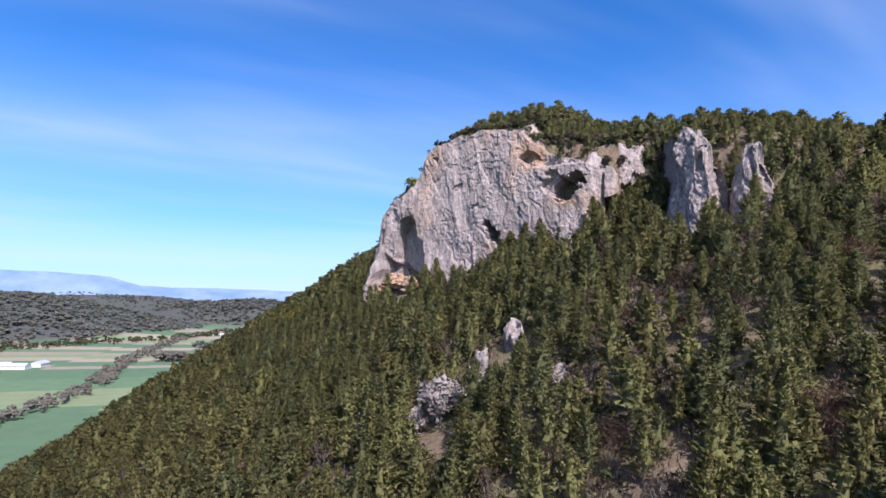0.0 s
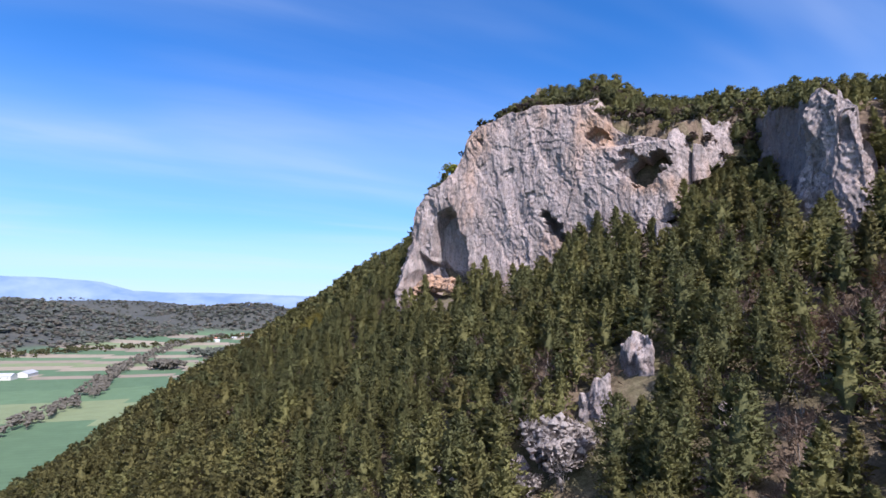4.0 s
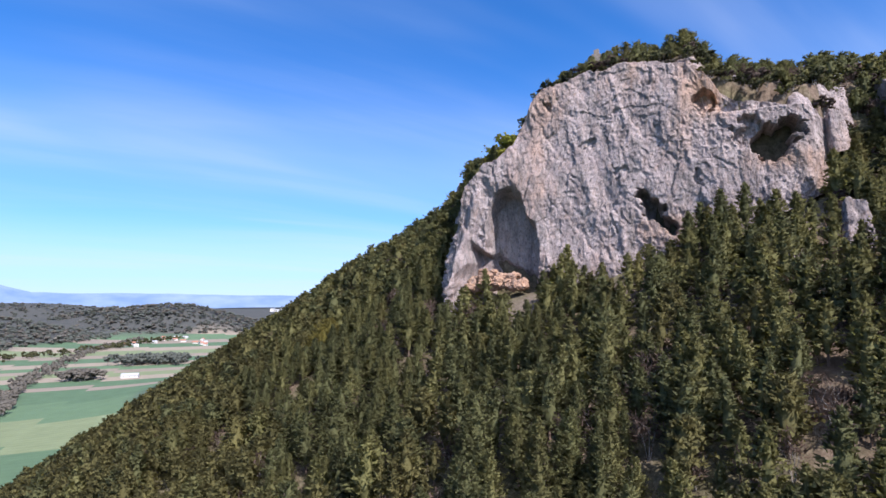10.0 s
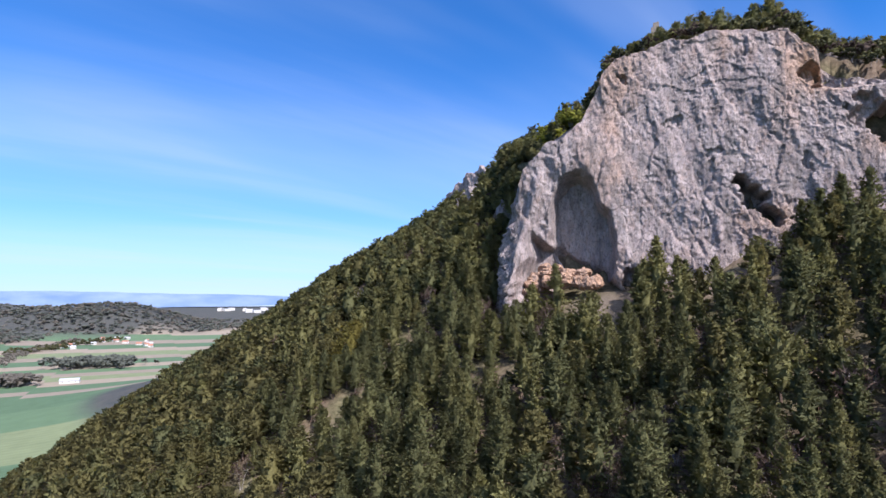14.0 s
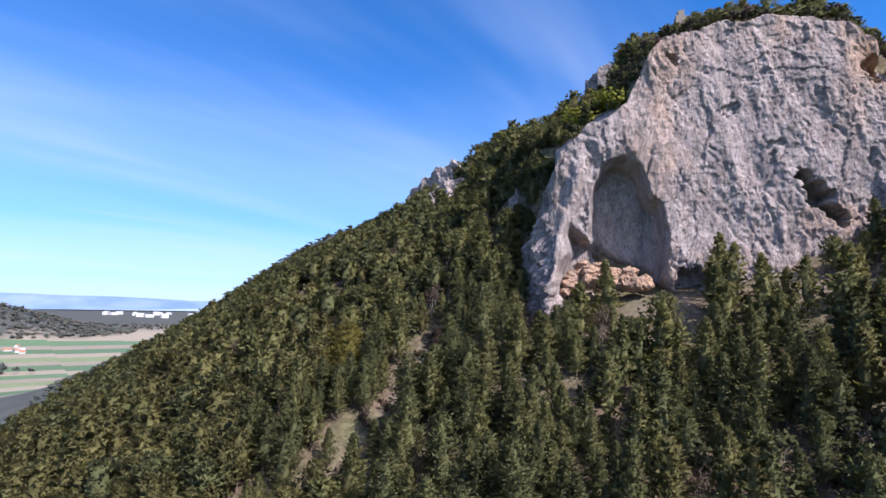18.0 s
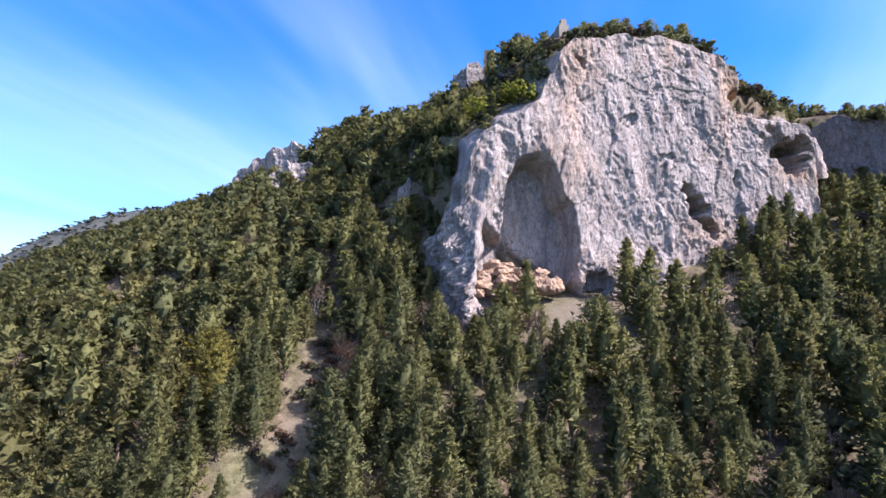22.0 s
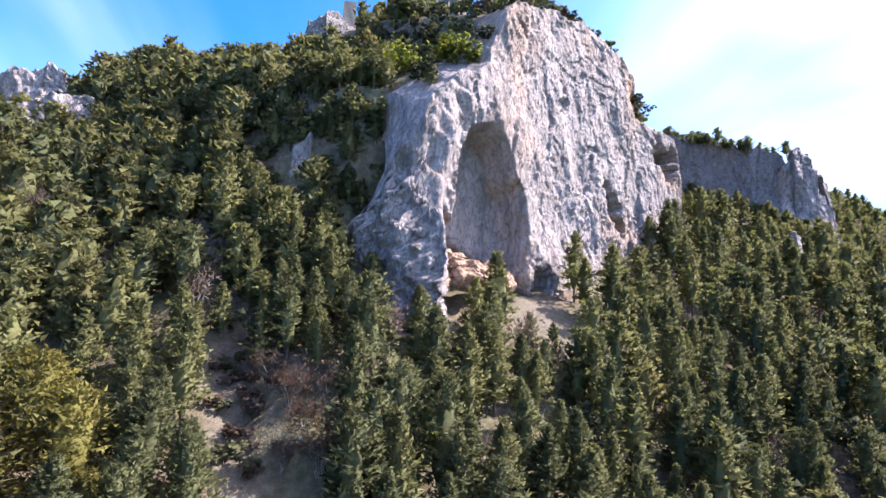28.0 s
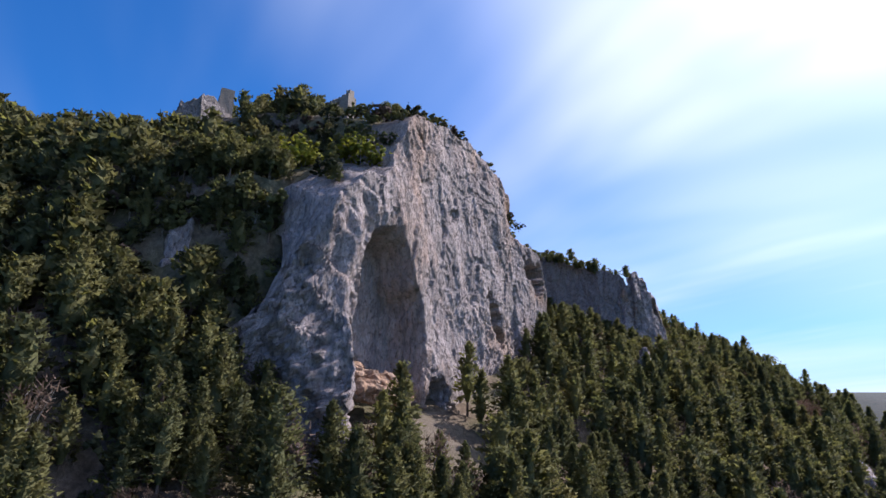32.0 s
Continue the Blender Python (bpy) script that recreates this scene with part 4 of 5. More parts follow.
east = smooth(allp[:, 0] - 0.35 * (allp[:, 1] - 150), 0, 55) * (1 - smooth(d_all, 0, 30))
bare_share = 0.08 + 0.14 * east + 0.10 * (patch > 0.5) + 0.16 * east * (patch > 0.1)
is_bare = pick < bare_share
is_olive = (~is_bare) & (pick > 0.965 - 0.05 * (patch < -0.5))
on_top = (d_all > 10) & (u_all > -20)
is_pine = ~(is_bare | is_olive)
place3 = np.c_[allp, zz - 0.2]
scale_all = rng.uniform(0.6, 1.22, len(allp)) * lerp(1.0, 0.7, smooth(d_all, -4, 6) * (u_all > -22)) * lerp(1.0, 0.8, smooth(w_all, 330, 420))
scale_all *= np.where((np.abs(allp[:, 0] + 16) < 18) & (np.abs(allp[:, 1] - 287) < 24), 0.68, 1.0)
spin_all = rng.uniform(0, 6.28, len(allp))
tone_all = np.clip(rng.normal(0.45, 0.25, len(allp)) + 0.15 * patch, 0, 1)

# those that stand nearest to the way are built one by one
nearness = np.full(len(allp), 9.0)
for cx, cy, rr in ((70, 112, 34), (20, 128, 26), (-38, 172, 26), (-70, 225, 26), (-86, 268, 26), (-64, 262, 38), (-30, 215, 18)):
    nearness = np.minimum(nearness, np.hypot(allp[:, 0] - cx, allp[:, 1] - cy) / rr)
near_pine = np.where(is_pine & (nearness < 1.3))[0]
near_pine = near_pine[np.argsort(nearness[near_pine])][:300]
single = np.zeros(len(allp), bool)
single[near_pine] = True

mid_kinds = [conifer(100 + k, H=12.0 + 1.0 * (k % 3), R=2.9 + 0.25 * (k % 4), bare=0.10 + 0.05 * (k % 3), boughs=46, twigs=15, size=0.76, thin=0.31) for k in range(8)]
dome_kinds = [conifer(120 + k, H=10.4 + 0.5 * k, R=3.4 + 0.2 * k, bare=0.22, boughs=44, twigs=16, size=0.76, thin=0.31, dome=True) for k in range(4)]
far_kinds = [conifer(150 + k, H=11.2 + 0.6 * (k % 3), R=2.9 + 0.25 * (k % 4), bare=0.14, boughs=28, twigs=7, size=1.2, core=(4, 5), sides=3, fat=0.62) for k in range(5)]
far_dome = [conifer(160 + k, H=10.0 + 0.6 * (k % 3), R=3.4 + 0.2 * (k % 4), bare=0.2, boughs=26, twigs=8, size=1.2, core=(4, 5), sides=3, fat=0.62, dome=True) for k in range(4)]
rest = np.where(is_pine & ~single)[0]
off_way = (w_all > 310) | (d_all > 32)
west = np.interp(allp[:, 1], [30, 70, 90, 130, 170, 210, 250, 310, 350, 390, 440], [110, 30, -10, -70, -120, -170, -200, -240, -280, -320, -350]) - 12
east_end = np.interp(allp[:, 1], [50, 90, 130, 160, 190, 230, 270, 290, 330, 390, 450, 510, 560], [160, 200, 200, 160, 180, 215, 150, 110, 68, 42, 12, -15, -50]) + 10
aside = (allp[:, 0] < west) | (allp[:, 0] > east_end)
plain_kinds = [conifer(180 + k, H=9.5, R=3.2, bare=0.14, boughs=14, twigs=5, size=1.9, core=(3, 5), sides=3, fat=0.62, dome=(k % 2 == 1)) for k in range(4)]
idx = rest[aside[rest]]
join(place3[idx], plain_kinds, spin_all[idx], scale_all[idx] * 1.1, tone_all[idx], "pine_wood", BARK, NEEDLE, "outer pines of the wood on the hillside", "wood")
rest = rest[~aside[rest]]
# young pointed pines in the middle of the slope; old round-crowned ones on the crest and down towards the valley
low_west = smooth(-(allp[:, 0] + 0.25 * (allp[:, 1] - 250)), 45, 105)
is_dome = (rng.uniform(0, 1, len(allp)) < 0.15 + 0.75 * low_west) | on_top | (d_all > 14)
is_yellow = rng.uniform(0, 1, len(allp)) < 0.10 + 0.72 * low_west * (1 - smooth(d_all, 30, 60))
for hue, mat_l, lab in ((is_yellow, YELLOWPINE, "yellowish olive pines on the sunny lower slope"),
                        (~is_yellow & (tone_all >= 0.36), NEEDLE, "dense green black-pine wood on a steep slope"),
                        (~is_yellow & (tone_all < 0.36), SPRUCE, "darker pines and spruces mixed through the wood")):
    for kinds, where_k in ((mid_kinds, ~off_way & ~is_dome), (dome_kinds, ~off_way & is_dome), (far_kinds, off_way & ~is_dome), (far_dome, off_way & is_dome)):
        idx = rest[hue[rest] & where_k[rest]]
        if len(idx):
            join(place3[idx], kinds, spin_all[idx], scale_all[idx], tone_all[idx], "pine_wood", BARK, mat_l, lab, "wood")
bare_kinds = [broadleaf(200 + k, H=7.5, R=2.4, limbs_n=5, twigs=100, size=1.0, count=2, thin=0.11) for k in range(4)]
idx = np.where(is_bare & ~aside)[0]
join(place3[idx], bare_kinds, spin_all[idx], scale_all[idx], tone_all[idx], "bare_wood", GREYBARK, TWIG, "leafless grey-brown broadleaf trees among the pines", "wood")
olive_kinds = [broadleaf(300 + k, H=6.0, R=2.2, limbs_n=4, twigs=90, size=0.55, count=2, thin=0.3, leafy=0.3) for k in range(3)]
idx = np.where(is_olive & ~aside)[0]
join(place3[idx], olive_kinds, spin_all[idx], scale_all[idx], tone_all[idx], "budding_wood", GREYBARK, OLIVE, "small trees in grey-green spring bud", "wood")

single_kinds = []
for k in range(5):
    wood, leaf = conifer(400 + k, H=12.4 + 1.0 * (k % 3), R=3.0 + 0.3 * (k % 3), bare=0.15, boughs=66, twigs=28, size=0.52, thin=0.27, dome=(k % 3 == 2), limbs=True)
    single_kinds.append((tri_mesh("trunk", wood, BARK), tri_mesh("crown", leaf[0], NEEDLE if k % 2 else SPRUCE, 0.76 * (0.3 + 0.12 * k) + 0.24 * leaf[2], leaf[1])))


def place_tree(name, trunk, crown, m, label, category="tree", group=""):
    root = tagged(new(name, None), label, category, group)
    root.matrix_basis = m
    for part_name, me in (("trunk", trunk), ("crown", crown)):
        ob = new(part_name, me)
        ob.parent = root
    return root


for n, i in enumerate(near_pine):
    trunk, crown = single_kinds[n % 5]
    m = Matrix.Translation(place3[i]) @ Matrix.Rotation(spin_all[i], 4, "Z") @ Matrix.Scale(float(scale_all[i]), 4)
    place_tree("pine", trunk, crown, m, "dark green black pine on the steep slope", group="pines of the slope")

# low scrub along the crest and beside the cliff
sp = scatter(-70, 130, 150, 345, 3.4, 77)
su, sd = along(sp[:, 0], sp[:, 1])
ok = ((su > -46) & (su < 66) & (sd > 4.5) & (sd < 48)) | ((su > -58) & (su <= -35) & (sd > -2) & (sd < 48)) | ((su >= 66) & (su < 112) & (sd > -17) & (sd < 46) & clear_of_rock(sp[:, 0], sp[:, 1]))
ok &= ((su > -34) & (su < 58)) | (sd > 16) | (su > 67) | ((su < -35) & (sd > 2 + 0.22 * np.clip(-38 - su, 0, 20) ** 2 + 9 * smooth(su, -41, -36)))
ok &= ((su < 60) | (su > 66)) & (np.hypot(sp[:, 0] + 15, sp[:, 1] - 266) > 6) & (np.hypot(sp[:, 0] + 16, sp[:, 1] - 278) > 6) & (np.hypot(sp[:, 0] - 24, sp[:, 1] - 279) > 8) & (np.hypot(sp[:, 0] - 33, sp[:, 1] - 321) > 12) & (np.hypot(sp[:, 0] - 15, sp[:, 1] - 274) > 6)
sp, su, sd = sp[ok], su[ok], sd[ok]
back_by = np.maximum(14.0 - sd, 0) * ((su > -35) & (su < 66))
sz = height(sp[:, 0] - NX * back_by, sp[:, 1] - NY * back_by)
rim = (su > -35) & (su < 66)
sz = np.where(rim & (sd < 14), lerp(np.interp(su, TOP_U, TOP_Z), sz, np.clip((sd - 3) / 10.5, 0, 1)), sz)
east_s = scatter(25, 110, 160, 262, 2.6, 81)
eu, ed = along(east_s[:, 0], east_s[:, 1])
east_s = east_s[((eu > 60) & (eu < 92) & (ed > 2 + 6 * smooth(-eu, -66, -60)) & (ed < 40)) | ((eu > 38) & (eu <= 60) & (ed > 15) & (ed < 36))]
sp = np.concatenate([sp, east_s])
sz = np.concatenate([sz, height(east_s[:, 0], east_s[:, 1])])
kind = np.random.default_rng(78).uniform(0, 1, len(sp))
scrub_kinds = [broadleaf(330 + k, H=3.4, R=1.9, limbs_n=6, twigs=90, size=0.42, count=1, thin=0.30, crown_low=0.08, leafy=0.45) for k in range(3)]
for lo, hi, mat_l, lab in ((0.0, 0.5, NEEDLE, "low dark green scrub along the rocky crest"), (0.5, 0.72, OLIVE, "low grey-green budding scrub along the rocky crest"), (0.72, 0.85, TWIG, "low leafless brown scrub along the rocky crest")):
    idx = np.where((kind >= lo) & (kind < hi))[0]
    join(np.c_[sp[idx], sz[idx] - 0.2], scrub_kinds, kind[idx] * 80, 0.6 + 0.9 * ((kind[idx] * 97) % 1), (kind[idx] * 31) % 1, "scrub", GREYBARK, mat_l, lab, "scrub")
wall_line = np.array([(102, 241), (95, 225), (90, 210), (84, 199), (81, 186), (78, 178)], float)
wr = np.random.default_rng(83)
wt_f = wr.uniform(0, 5, 46)
wall_p = np.c_[np.interp(wt_f, range(6), wall_line[:, 0]), np.interp(wt_f, range(6), wall_line[:, 1])] + wr.normal(0, 1.6, (46, 2))
wall_z = np.interp(wt_f, range(6), [248, 247, 246, 243, 239, 235]) - 1.0
join(np.c_[wall_p, wall_z], far_dome, wr.uniform(0, 6, 46), wr.uniform(0.25, 0.55, 46), wr.uniform(0.2, 0.8, 46), "crest_wood", BARK, SPRUCE, "small dark pines along the top of a rock wall", "wood")

# dry bushes along the bare strip
br = np.random.default_rng(85)
bf = br.uniform(0, 1, 42)
bush_p = np.c_[lerp(-53.0, -79.0, bf), lerp(291.0, 269.0, bf)] + br.normal(0, 2.3, (42, 2))
bush_z = height(bush_p[:, 0], bush_p[:, 1])
for sl, mat_l, lab in ((slice(0, 14), TWIG, "low leafless brown scrub beside a bare strip"), (slice(14, 32), RUSSET, "low reddish-brown scrub beside a bare strip"), (slice(32, 42), OLIVE, "low grey-green scrub beside a bare strip")):
    join(np.c_[bush_p[sl], bush_z[sl] - 0.1], scrub_kinds, br.uniform(0, 6, 42)[sl], br.uniform(0.3, 0.75, 42)[sl], br.uniform(0.2, 0.8, 42)[sl], "scrub", GREYBARK, mat_l, lab, "scrub")

# ---- single trees and bushes that stand out ----


def part(name, bm, mat, parent, label=""):
    """One mesh object from a bmesh, under its thing."""
    me = bpy.data.meshes.new(name)
    bm.to_mesh(me)
    bm.free()
    me.materials.append(mat)
    ob = new(name, me)
    ob.parent = parent
    return tagged(ob, label)


def lone(name, pattern, bark, leafmat, x, y, label, size=1.0, tone=0.5, category="tree", sink=0.2, group="", z=None):
    wood, (leaf, lie, vary) = pattern
    z = float(height(x, y)) - sink if z is None else z
    m = Matrix.Translation((x, y, z)) @ Matrix.Rotation(x * 1.7 + y, 4, "Z") @ Matrix.Scale(size, 4)
    return place_tree(name, tri_mesh("trunk", wood, bark), tri_mesh("crown", leaf, leafmat, 0.76 * tone + 0.24 * vary, lie), m, label, category, group)


for k, (x, y, s) in enumerate(((-80, 289, 1.05), (-78, 297, 1.1), (-86, 295, 0.9), (-85, 281, 0.8))):
    lone("golden_pine", conifer(510 + k, H=11.5, R=4.6, bare=0.16, boughs=90, twigs=28, size=0.55, thin=0.27, dome=True, limbs=True, fat=0.5), BARK, GOLDN, x, y, "broad pine with yellow-green flowering shoots", s, group="golden pines")
for k, (x, y, s, z) in enumerate(((-15.0, 266.0, 1.3, 233.0), (-15.5, 278.0, 1.35, 231.5), (2, 296, 0.9, None))):
    lone("spring_bush", broadleaf(520 + k, H=5.5, R=3.0, twigs=420, size=0.42, count=3, thin=0.3, crown_low=0.15, leafy=0.5), GREYBARK, LIME, x, y, "bright yellow-green broadleaf bush in first leaf", s, category="bush", z=z)
for k, (x, y, z, s) in enumerate(((-9.5, 261.0, 235.5, 0.75), (-12.5, 259.5, 234.0, 0.6), (-19.5, 271.5, 231.0, 0.75), (-26.1, 280.4, None, 0.9), (-26.4, 285.4, None, 1.0), (-21.2, 284.4, None, 0.8), (-26.8, 290.4, None, 1.0), (-21.3, 291.6, None, 0.9), (-16.2, 288.3, None, 0.8), (-29, 276, None, 0.7), (-30, 284, None, 0.9), (-33, 288, None, 0.8), (66, 180, None, 1.3), (68, 186, None, 1.3), (70, 193, None, 1.4), (64, 187, None, 1.2), (73, 199, None, 1.4), (62, 177, None, 1.1), (68, 176, None, 1.2))):
    lone("pine", conifer(515 + k, H=9.0, R=2.8, boughs=46, twigs=14, size=0.75, limbs=True), BARK, SPRUCE, x, y, "dark pine beside bare limestone", s, z=z)
for k, (x, y, s) in enumerate(((-1, 135, 1.5), (-4, 138, 1.4), (-2, 130.5, 1.5), (2, 133, 1.2), (-7, 132, 0.8), (-20, 141, 1.1), (-24, 138, 0.8), (-17, 137, 0.7))):
    lone("blossom_bush", broadleaf(530 + k, H=6.0, R=2.6, twigs=460, size=0.5, count=3, thin=0.2, crown_low=0.1, leafy=0.15), GREYBARK, BLOSSOM, x, y, "pale pinkish-white blossoming bush on the slope", s, category="bush")
for k, (x, y, s) in enumerate(((-73, 333, 1.0), (20, 172, 0.8), (25, 168, 0.8), (-28, 200, 0.8), (36, 160, 0.9))):
    lone("bare_tree", broadleaf(540 + k, H=8.5, R=2.4, limbs_n=8, twigs=120, size=0.9, count=2, thin=0.05), GREYBARK, BLOSSOM, x, y, "leafless silver-barked tree among green pines", s)
for k, (x, y, s) in enumerate(((-73, 249, 0.8), (-62, 262, 0.6), (-66, 258, 0.7), (90, 120, 1.3), (97, 112, 1.3), (84, 112, 1.2), (104, 122, 1.3), (62, 130, 1.0), (45, 150, 1.0), (80, 128, 1.1), (50, 158, 0.9), (75, 140, 1.1),
                              (-57, 281, 0.8), (-60, 276, 0.9), (-63, 272, 0.85), (-57.5, 272, 0.8), (-66, 268, 0.85), (-62, 268, 0.8), (-66, 273, 0.6), (38, 124, 1.0), (41, 129, 1.1), (44, 125, 1.1), (40, 121, 0.9), (55, 128, 1.1), (59, 133, 1.1), (62, 128, 1.2), (58, 125, 1.0), (49, 79, 1.1), (54, 75, 1.2), (55, 82, 1.1), (59, 78, 1.2), (50, 85, 1.0), (26, 89, 1.0), (30, 92, 0.9), (27, 95, 0.8), (-80, 270, 0.5), (-82, 264, 0.65), (-88, 262, 0.6), (-92, 258, 0.6), (-96, 262, 0.5))):
    lone("russet_bush", broadleaf(560 + k, H=6.5, R=2.8, limbs_n=9, twigs=420, size=0.62, count=3, thin=0.08, crown_low=0.12), GREYBARK, RUSSET if k % 3 else TWIG, x, y, "leafless reddish-brown broadleaf thicket", s, category="bush")

# ---- rocks in the cave mouth and on the slope ----


def boulder(x, y, z, sx, sy, sz, seed, mat, label, category="boulder"):
    bm = bmesh.new()
    bmesh.ops.create_icosphere(bm, subdivisions=3, radius=1.0)
    for v in bm.verts:
        n1 = noise.fractal(v.co * 1.3 + Vector((seed * 7.1, 0, 0)), 1.0, 2.0, 4)
        n2 = noise.cell(v.co * 2.1 + Vector((0, seed * 3.3, 0)))
        v.co = v.co * (1 + 0.35 * n1 + 0.12 * n2)
        v.co.x, v.co.y, v.co.z = v.co.x * sx, v.co.y * sy, v.co.z * sz
    me = bpy.data.meshes.new("boulder")
    bm.to_mesh(me)
    bm.free()
    me.materials.append(mat)
    ob = new("boulder", me)
    ob.location = (x, y, z)
    ob.rotation_euler = (0, 0, seed * 1.3)
    return tagged(ob, label, category)


rb = random.Random(4)
for k in range(23):
    upper = k >= 13
    p = -34.5 + (k - 13) * 1.6 if upper else -36.5 + k * 1.65
    dd = rb.uniform(0.5, 3.5) if upper else rb.uniform(-2.0, 2.0)
    zc = np.interp(p, [-37, -28, -15], [185.5, 188, 186.5]) + rb.uniform(-1.0, 1.0) + (3.2 if upper else 0.0)
    boulder(p * TX - dd * NX, 247 + p * TY - dd * NY, float(zc), rb.uniform(1.6, 2.8), rb.uniform(1.4, 2.2), rb.uniform(1.1, 2.1), k + 1, OCHRE, "broken ochre limestone block in the cave mouth")
for k, (x, y, s) in enumerate(((-8, 139, 2.4), (24, 124, 3.0), (-20, 133, 2.2), (14, 118, 2.4), (48, 126, 2.2), (-61, 250, 1.6), (-44, 258, 2.4), (-48, 262, 2.0), (33, 196, 2.2), (58, 184, 2.6))):
    boulder(x, y, float(height(x, y)) + 0.3 * s, s, s * 0.8, s * 1.0, 40 + k, ROCK, "weathered pale limestone rock on the wooded slope", "rock")

# ---- ruins on the crest ----


def rough_box(bm, cx, cy, z0, z1, wx, wy, seed, taper=0.93):
    """A block of old wall, a little uneven and broken at its top."""
    bmesh.ops.create_cube(bm, size=1.0)
    bmesh.ops.subdivide_edges(bm, edges=bm.edges[:], cuts=3, use_grid_fill=True)
    allv = bm.verts[:]
    for v in allv:
        f = v.co.z + 0.5
        k = lerp(1.0, taper, f)
        n = noise.noise_vector(Vector((v.co.x * 3 + seed, v.co.y * 3, v.co.z * 4)))
        v.co = Vector((cx + v.co.x * wx * k + 0.12 * n.x, cy + v.co.y * wy * k + 0.12 * n.y, lerp(z0, z1, f) + (0.5 * n.z if f > 0.9 else 0.1 * n.z)))


def ruin_wall():
    x0, y0, length = 24.0, 277.5, 11.0
    z = float(height(x0 + 3, y0 + 4)) + 0.6
    root = tagged(new("ruin", None), "ruined grey stone castle wall with open arches", "ruin")
    root.matrix_basis = Matrix.Translation((x0, y0, z)) @ Matrix.Rotation(math.atan2(0.83, 0.55), 4, "Z")

    def block(name, a, b, lo, hi, thick, seed):
        bm = bmesh.new()
        rough_box(bm, (a + b) / 2, 0, lo, hi, b - a, thick, seed)
        part(name, bm, MASONRY, root)

    block("tower", -2.2, 1.6, -2.5, 6.0, 3.6, 1)
    block("turret", -1.9, -0.3, 5.6, 7.9, 2.0, 2)
    block("turret", 0.2, 1.5, 5.6, 7.0, 1.8, 12)
    for k, (a, b, hi) in enumerate(((3.6, 4.6, 6.4), (6.9, 7.9, 6.6), (9.9, 11.2, 6.4))):
        block("pier", a - 0.2, b + 0.2, -2.5, hi, 1.7, 5 + k)
    for k, (a, b) in enumerate(((1.2, 3.6), (4.6, 6.9), (7.9, 9.9))):
        bm = bmesh.new()
        n, r, mid = 8, (b - a) / 2, (a + b) / 2
        ring = []
        for i in range(n + 1):
            t = math.pi * i / n
            px, pz = mid - r * math.cos(t), 4.3 + r * math.sin(t)
            top = 6.9 + 0.35 * math.sin(3 * a + 5 * t)
            ring.append([bm.verts.new((px, yy, zz)) for yy in (-0.5, 0.5) for zz in (pz, max(top, pz + 0.3))])
        for q, s in zip(ring, ring[1:]):
            for i, j in ((0, 1), (1, 3), (3, 2), (2, 0)):
                bm.faces.new((q[i], q[j], s[j], s[i]))
        part("arch", bm, MASONRY, root)
    return root


ruin_wall()
root = tagged(new("ruined_tower", None), "stump of a ruined stone tower on a limestone bluff", "tower")
root.matrix_basis = Matrix.Translation((39.5, 321.0, float(height(39.5, 321)) + 1.2)) @ Matrix.Rotation(0.5, 4, "Z")
for nm, cx, cy, hi, wx, wy, sd in (("wall", -1.2, 0, 9.6, 2.6, 4.6, 3), ("wall", 1.3, 0.3, 7.8, 2.8, 4.2, 7)):
    bm = bmesh.new()
    rough_box(bm, cx, cy, -3.0, hi, wx, wy, sd)
    part(nm, bm, MASONRY, root)

# ---- the valley ----


def wood_at(pts, kinds, scale, name, bark, leafmat, label, seed, sink=0.3):
    r = np.random.default_rng(seed)
    pts = np.asarray(pts, float)
    p3 = np.c_[pts, height(pts[:, 0], pts[:, 1]) - sink]
    return join(p3, kinds, r.uniform(0, 6.28, len(pts)), scale * r.uniform(0.65, 1.25, len(pts)), r.uniform(0.25, 0.75, len(pts)), name, bark, leafmat, label, "wood")


low_kinds = [broadleaf(600 + k, H=9.0, R=3.6, limbs_n=4, twigs=26, size=1.7, count=1, thin=0.35, leafy=0.5, crown_low=0.12) for k in range(4)]
r4 = np.random.default_rng(44)


def strip(points, wide, gap, seed):
    """Places along a line on the plan."""
    r = np.random.default_rng(seed)
    pts = np.array(points, float)
    seg = np.r_[0, np.cumsum(np.hypot(*np.diff(pts, axis=0).T))]
    s = r.uniform(0, seg[-1], int(seg[-1] / gap))
    return np.c_[np.interp(s, seg, pts[:, 0]), np.interp(s, seg, pts[:, 1])] + r.normal(0, wide, (len(s), 2))


RIVER = [(-340, 330), (-415, 512), (-463, 756), (-600, 1083), (-750, 1600), (-800, 2100)]
wood_at(strip(RIVER, 8, 3.2, 1), low_kinds, 0.9, "riverside_wood", GREYBARK, HAZEBROWN, "line of leafless brown trees along a stream", 1)
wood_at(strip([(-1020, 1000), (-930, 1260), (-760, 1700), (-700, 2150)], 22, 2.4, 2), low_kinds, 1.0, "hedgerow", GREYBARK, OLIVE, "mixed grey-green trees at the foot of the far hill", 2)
wood_at(np.array([-522, 1085]) + r4.normal(0, 11, (110, 2)), low_kinds, 1.5, "copse", GREYBARK, HAZEBROWN, "round leafless copse in the fields", 3)
wood_at(np.array([-489, 1330]) + r4.normal(0, 1, (150, 2)) * np.array([34, 26]), low_kinds, 1.7, "copse", GREYBARK, HAZEWOOD, "oblong dull green copse in the fields", 4)
cand = np.c_[r4.uniform(-2700, -150, 30000), r4.uniform(850, 3300, 30000)]
hz = height(cand[:, 0], cand[:, 1])
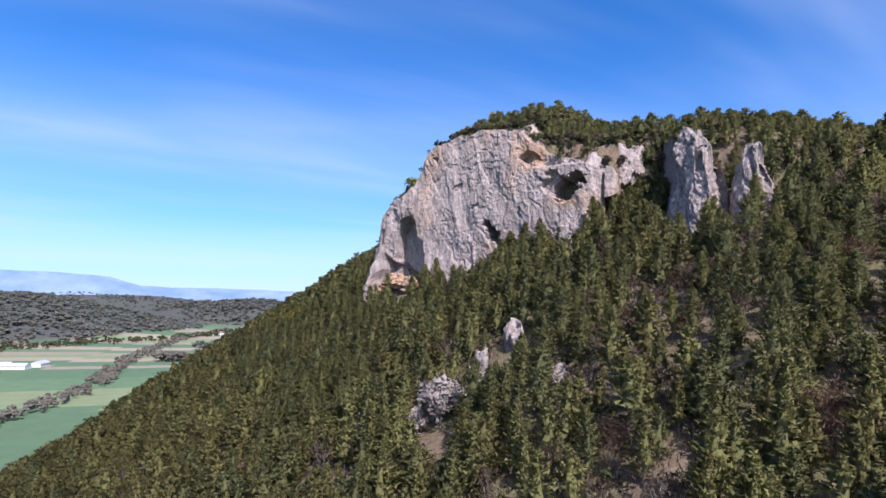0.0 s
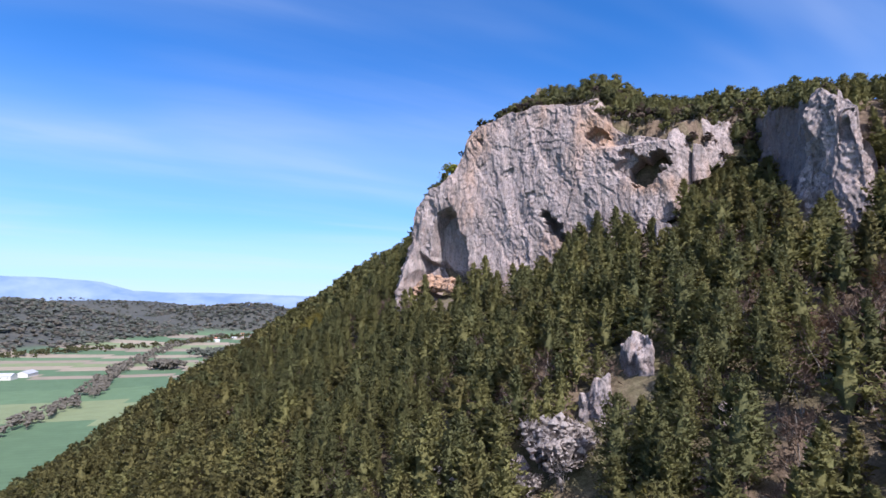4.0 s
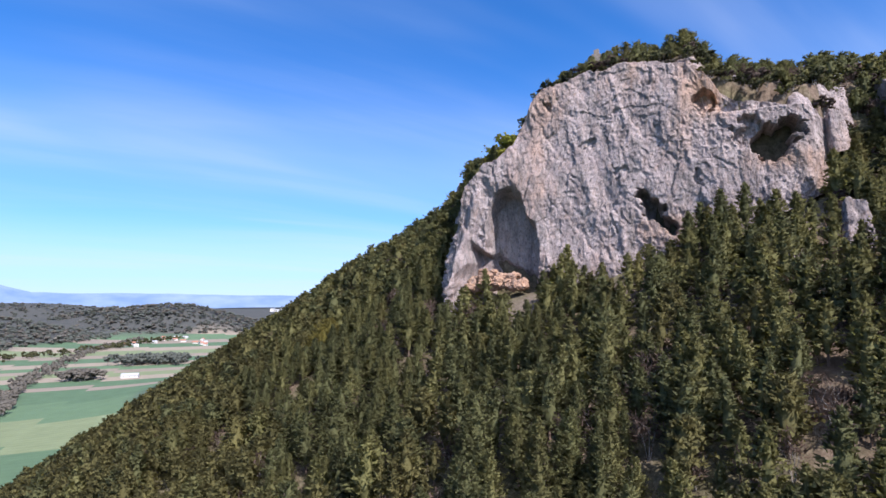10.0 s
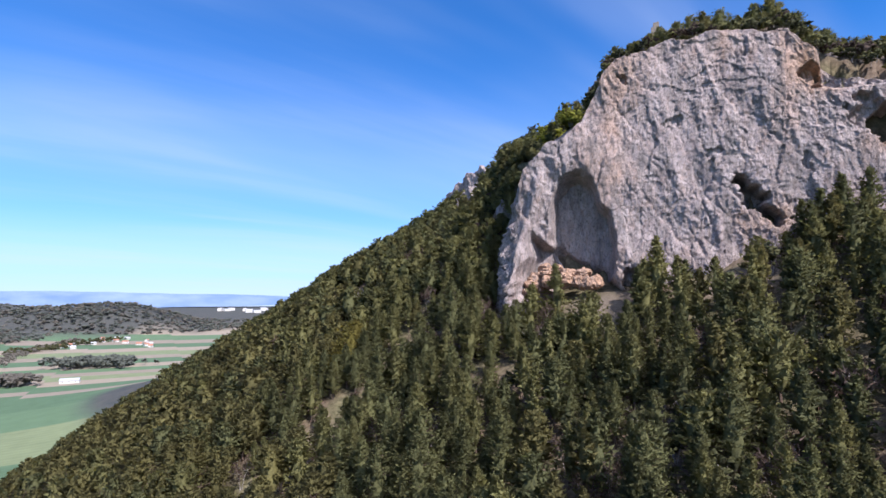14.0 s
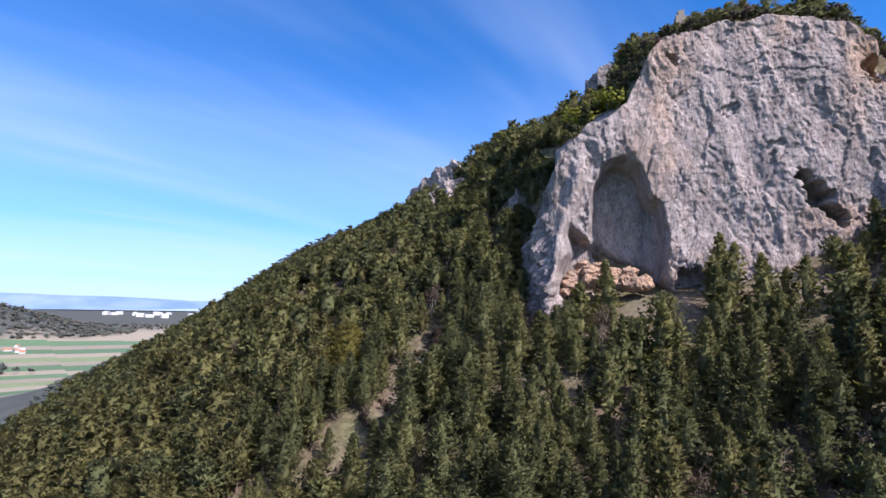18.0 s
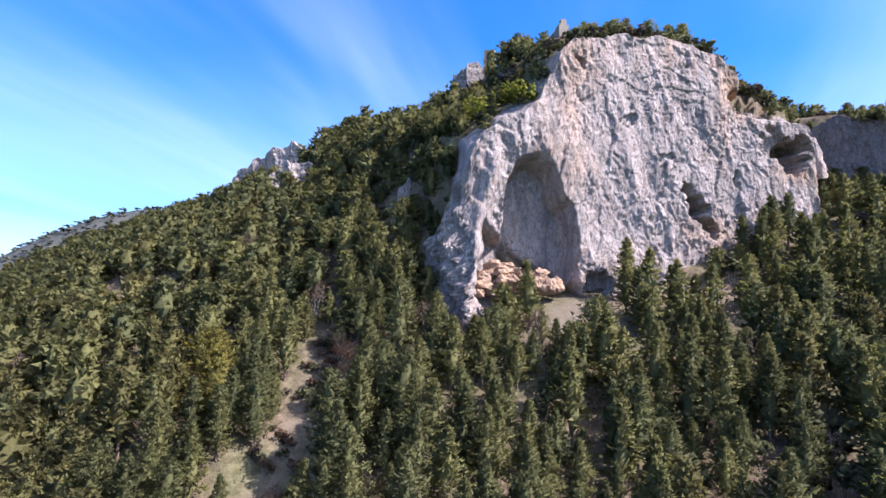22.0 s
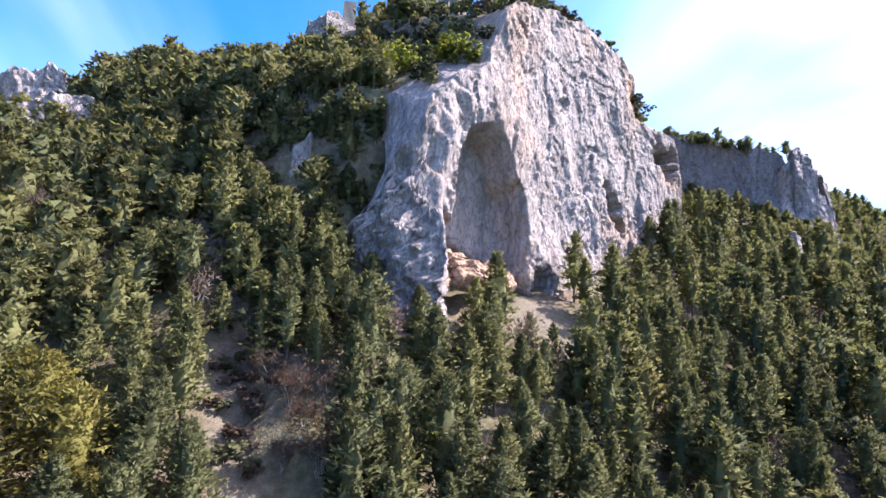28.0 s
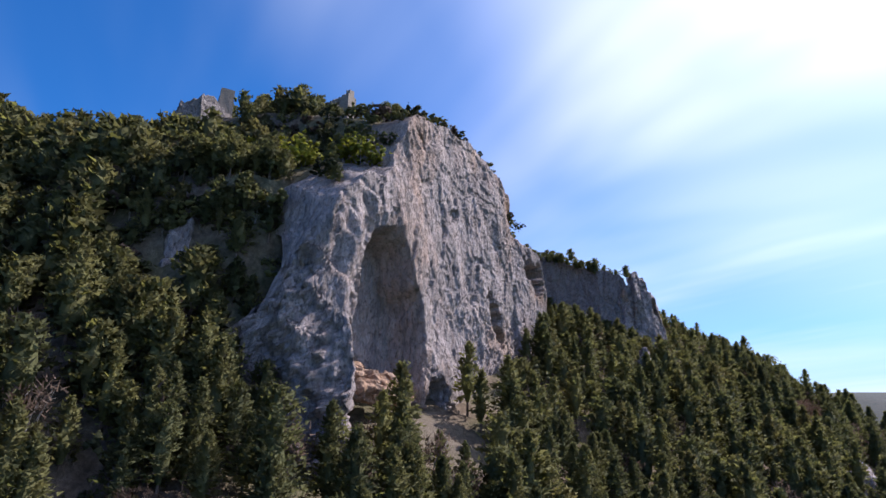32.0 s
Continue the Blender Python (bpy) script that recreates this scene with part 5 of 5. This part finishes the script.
cand = cand[(hz > FLOOR + 13) & ~((cand[:, 0] > -640) & (cand[:, 1] < 1750)) & (cand[:, 1] > -cand[:, 0] * 0.75) & ((np.hypot(cand[:, 0], cand[:, 1]) < 3000) | (r4.uniform(0, 1, 30000) < 0.35))][:7000]
blob_kinds = [broadleaf(620 + k, H=11.0, R=6.0, limbs_n=1, twigs=6, size=4.0, count=1, thin=0.45, leafy=0.5, crown_low=0.05) for k in range(5)]
blob_kinds = [(w[:9], (l[0] * np.array([1, 1, 0.55]), l[1] * 0.3 + np.array([0, -0.2, 0.8]), l[2])) for w, l in blob_kinds]
half = len(cand) // 3
wood_at(cand[:half], blob_kinds, 1.5, "far_wood", GREYBARK, HAZEBROWN, "leafless brown woods on the hills over the valley", 5, 1.0)
wood_at(cand[half:], blob_kinds, 1.5, "far_wood", GREYBARK, HAZEWOOD, "dull green mixed woods on the hills over the valley", 6, 1.0)
spur_c = np.c_[r4.uniform(-260, 420, 5000), r4.uniform(560, 1100, 5000)]
spur_c = spur_c[height(spur_c[:, 0], spur_c[:, 1]) > FLOOR + 10]
wood_at(spur_c, blob_kinds, 0.5, "far_wood", GREYBARK, HAZEWOOD, "mixed woods on the next spur of the hill", 7)


def house(name, x, y, turn, lx, ly, wall_h, roof_h, roofmat, label, category="house", doors=1, windows=3):
    z = float(height(x, y)) - 0.2
    root = tagged(new(name, None), label, category)
    root.matrix_basis = Matrix.Translation((x, y, z)) @ Matrix.Rotation(radians(turn), 4, "Z")
    bm = bmesh.new()
    a, b = lx / 2, ly / 2
    vs = [bm.verts.new(p) for p in ((-a, -b, 0), (a, -b, 0), (a, b, 0), (-a, b, 0), (-a, -b, wall_h), (a, -b, wall_h), (a, b, wall_h), (-a, b, wall_h), (-a, 0, wall_h + roof_h), (a, 0, wall_h + roof_h))]
    for f in ((0, 1, 5, 4), (2, 3, 7, 6), (1, 2, 6, 9, 5), (3, 0, 4, 8, 7)):
        bm.faces.new([vs[i] for i in f])
    part("wall", bm, PLASTER, root)
    bm = bmesh.new()
    for s in (-1, 1):
        q = [(-a - 0.5, s * (b + 0.6), wall_h - 0.4 * roof_h / b), (a + 0.5, s * (b + 0.6), wall_h - 0.4 * roof_h / b), (a + 0.5, 0, wall_h + roof_h + 0.15), (-a - 0.5, 0, wall_h + roof_h + 0.15)]
        lo_v, hi_v = [bm.verts.new(p) for p in q], [bm.verts.new((p[0], p[1], p[2] + 0.25)) for p in q]
        bm.faces.new(lo_v)
        bm.faces.new(hi_v)
        for i in range(4):
            j = (i + 1) % 4
            bm.faces.new((lo_v[i], lo_v[j], hi_v[j], hi_v[i]))
    part("roof", bm, roofmat, root)
    for k in range(windows):
        bm = bmesh.new()
        bmesh.ops.create_cube(bm, size=1.0, matrix=Matrix.Translation(((k + 0.5) / windows * lx - a, -b, wall_h * 0.55)) @ Matrix.Diagonal((1.2, 0.2, 1.4, 1)))
        part("window", bm, GLASS, root)
    return root


house("farm_shed", -450, 1095, 10, 26, 12, 4.5, 3.0, METALROOF, "long pale shed with a bright sheet roof in the fields", "shed")
for x, y, t, l in ((-706, 925, 8, 46), (-740, 940, 8, 38), (-690, 965, 98, 30), (-772, 918, 8, 34)):
    house("farm_hall", x, y, t, l, 18, 6, 4, METALROOF, "white farm hall with a pale sheet roof", "farm building", windows=5)
rh = random.Random(8)
for k in range(16):
    house("village_house", -640 + rh.uniform(-120, 130), 1900 + rh.uniform(-120, 260), rh.uniform(0, 90), rh.uniform(11, 18), rh.uniform(8, 11), rh.uniform(4, 6), rh.uniform(3, 4.5), ROOFTILE if k % 3 else METALROOF, "small white village house under a pitched roof")
for k in range(14):
    house("town_building", -420 + rh.uniform(-230, 300), 3900 + rh.uniform(-140, 160), rh.uniform(0, 90), rh.uniform(30, 60), rh.uniform(16, 26), rh.uniform(8, 18), rh.uniform(4, 8), METALROOF, "pale town building far across the plain", "building", windows=5)
house("hill_house", -1480, 2780, 30, 60, 24, 12, 8, METALROOF, "large pale house on the far wooded hill", "house", windows=6)
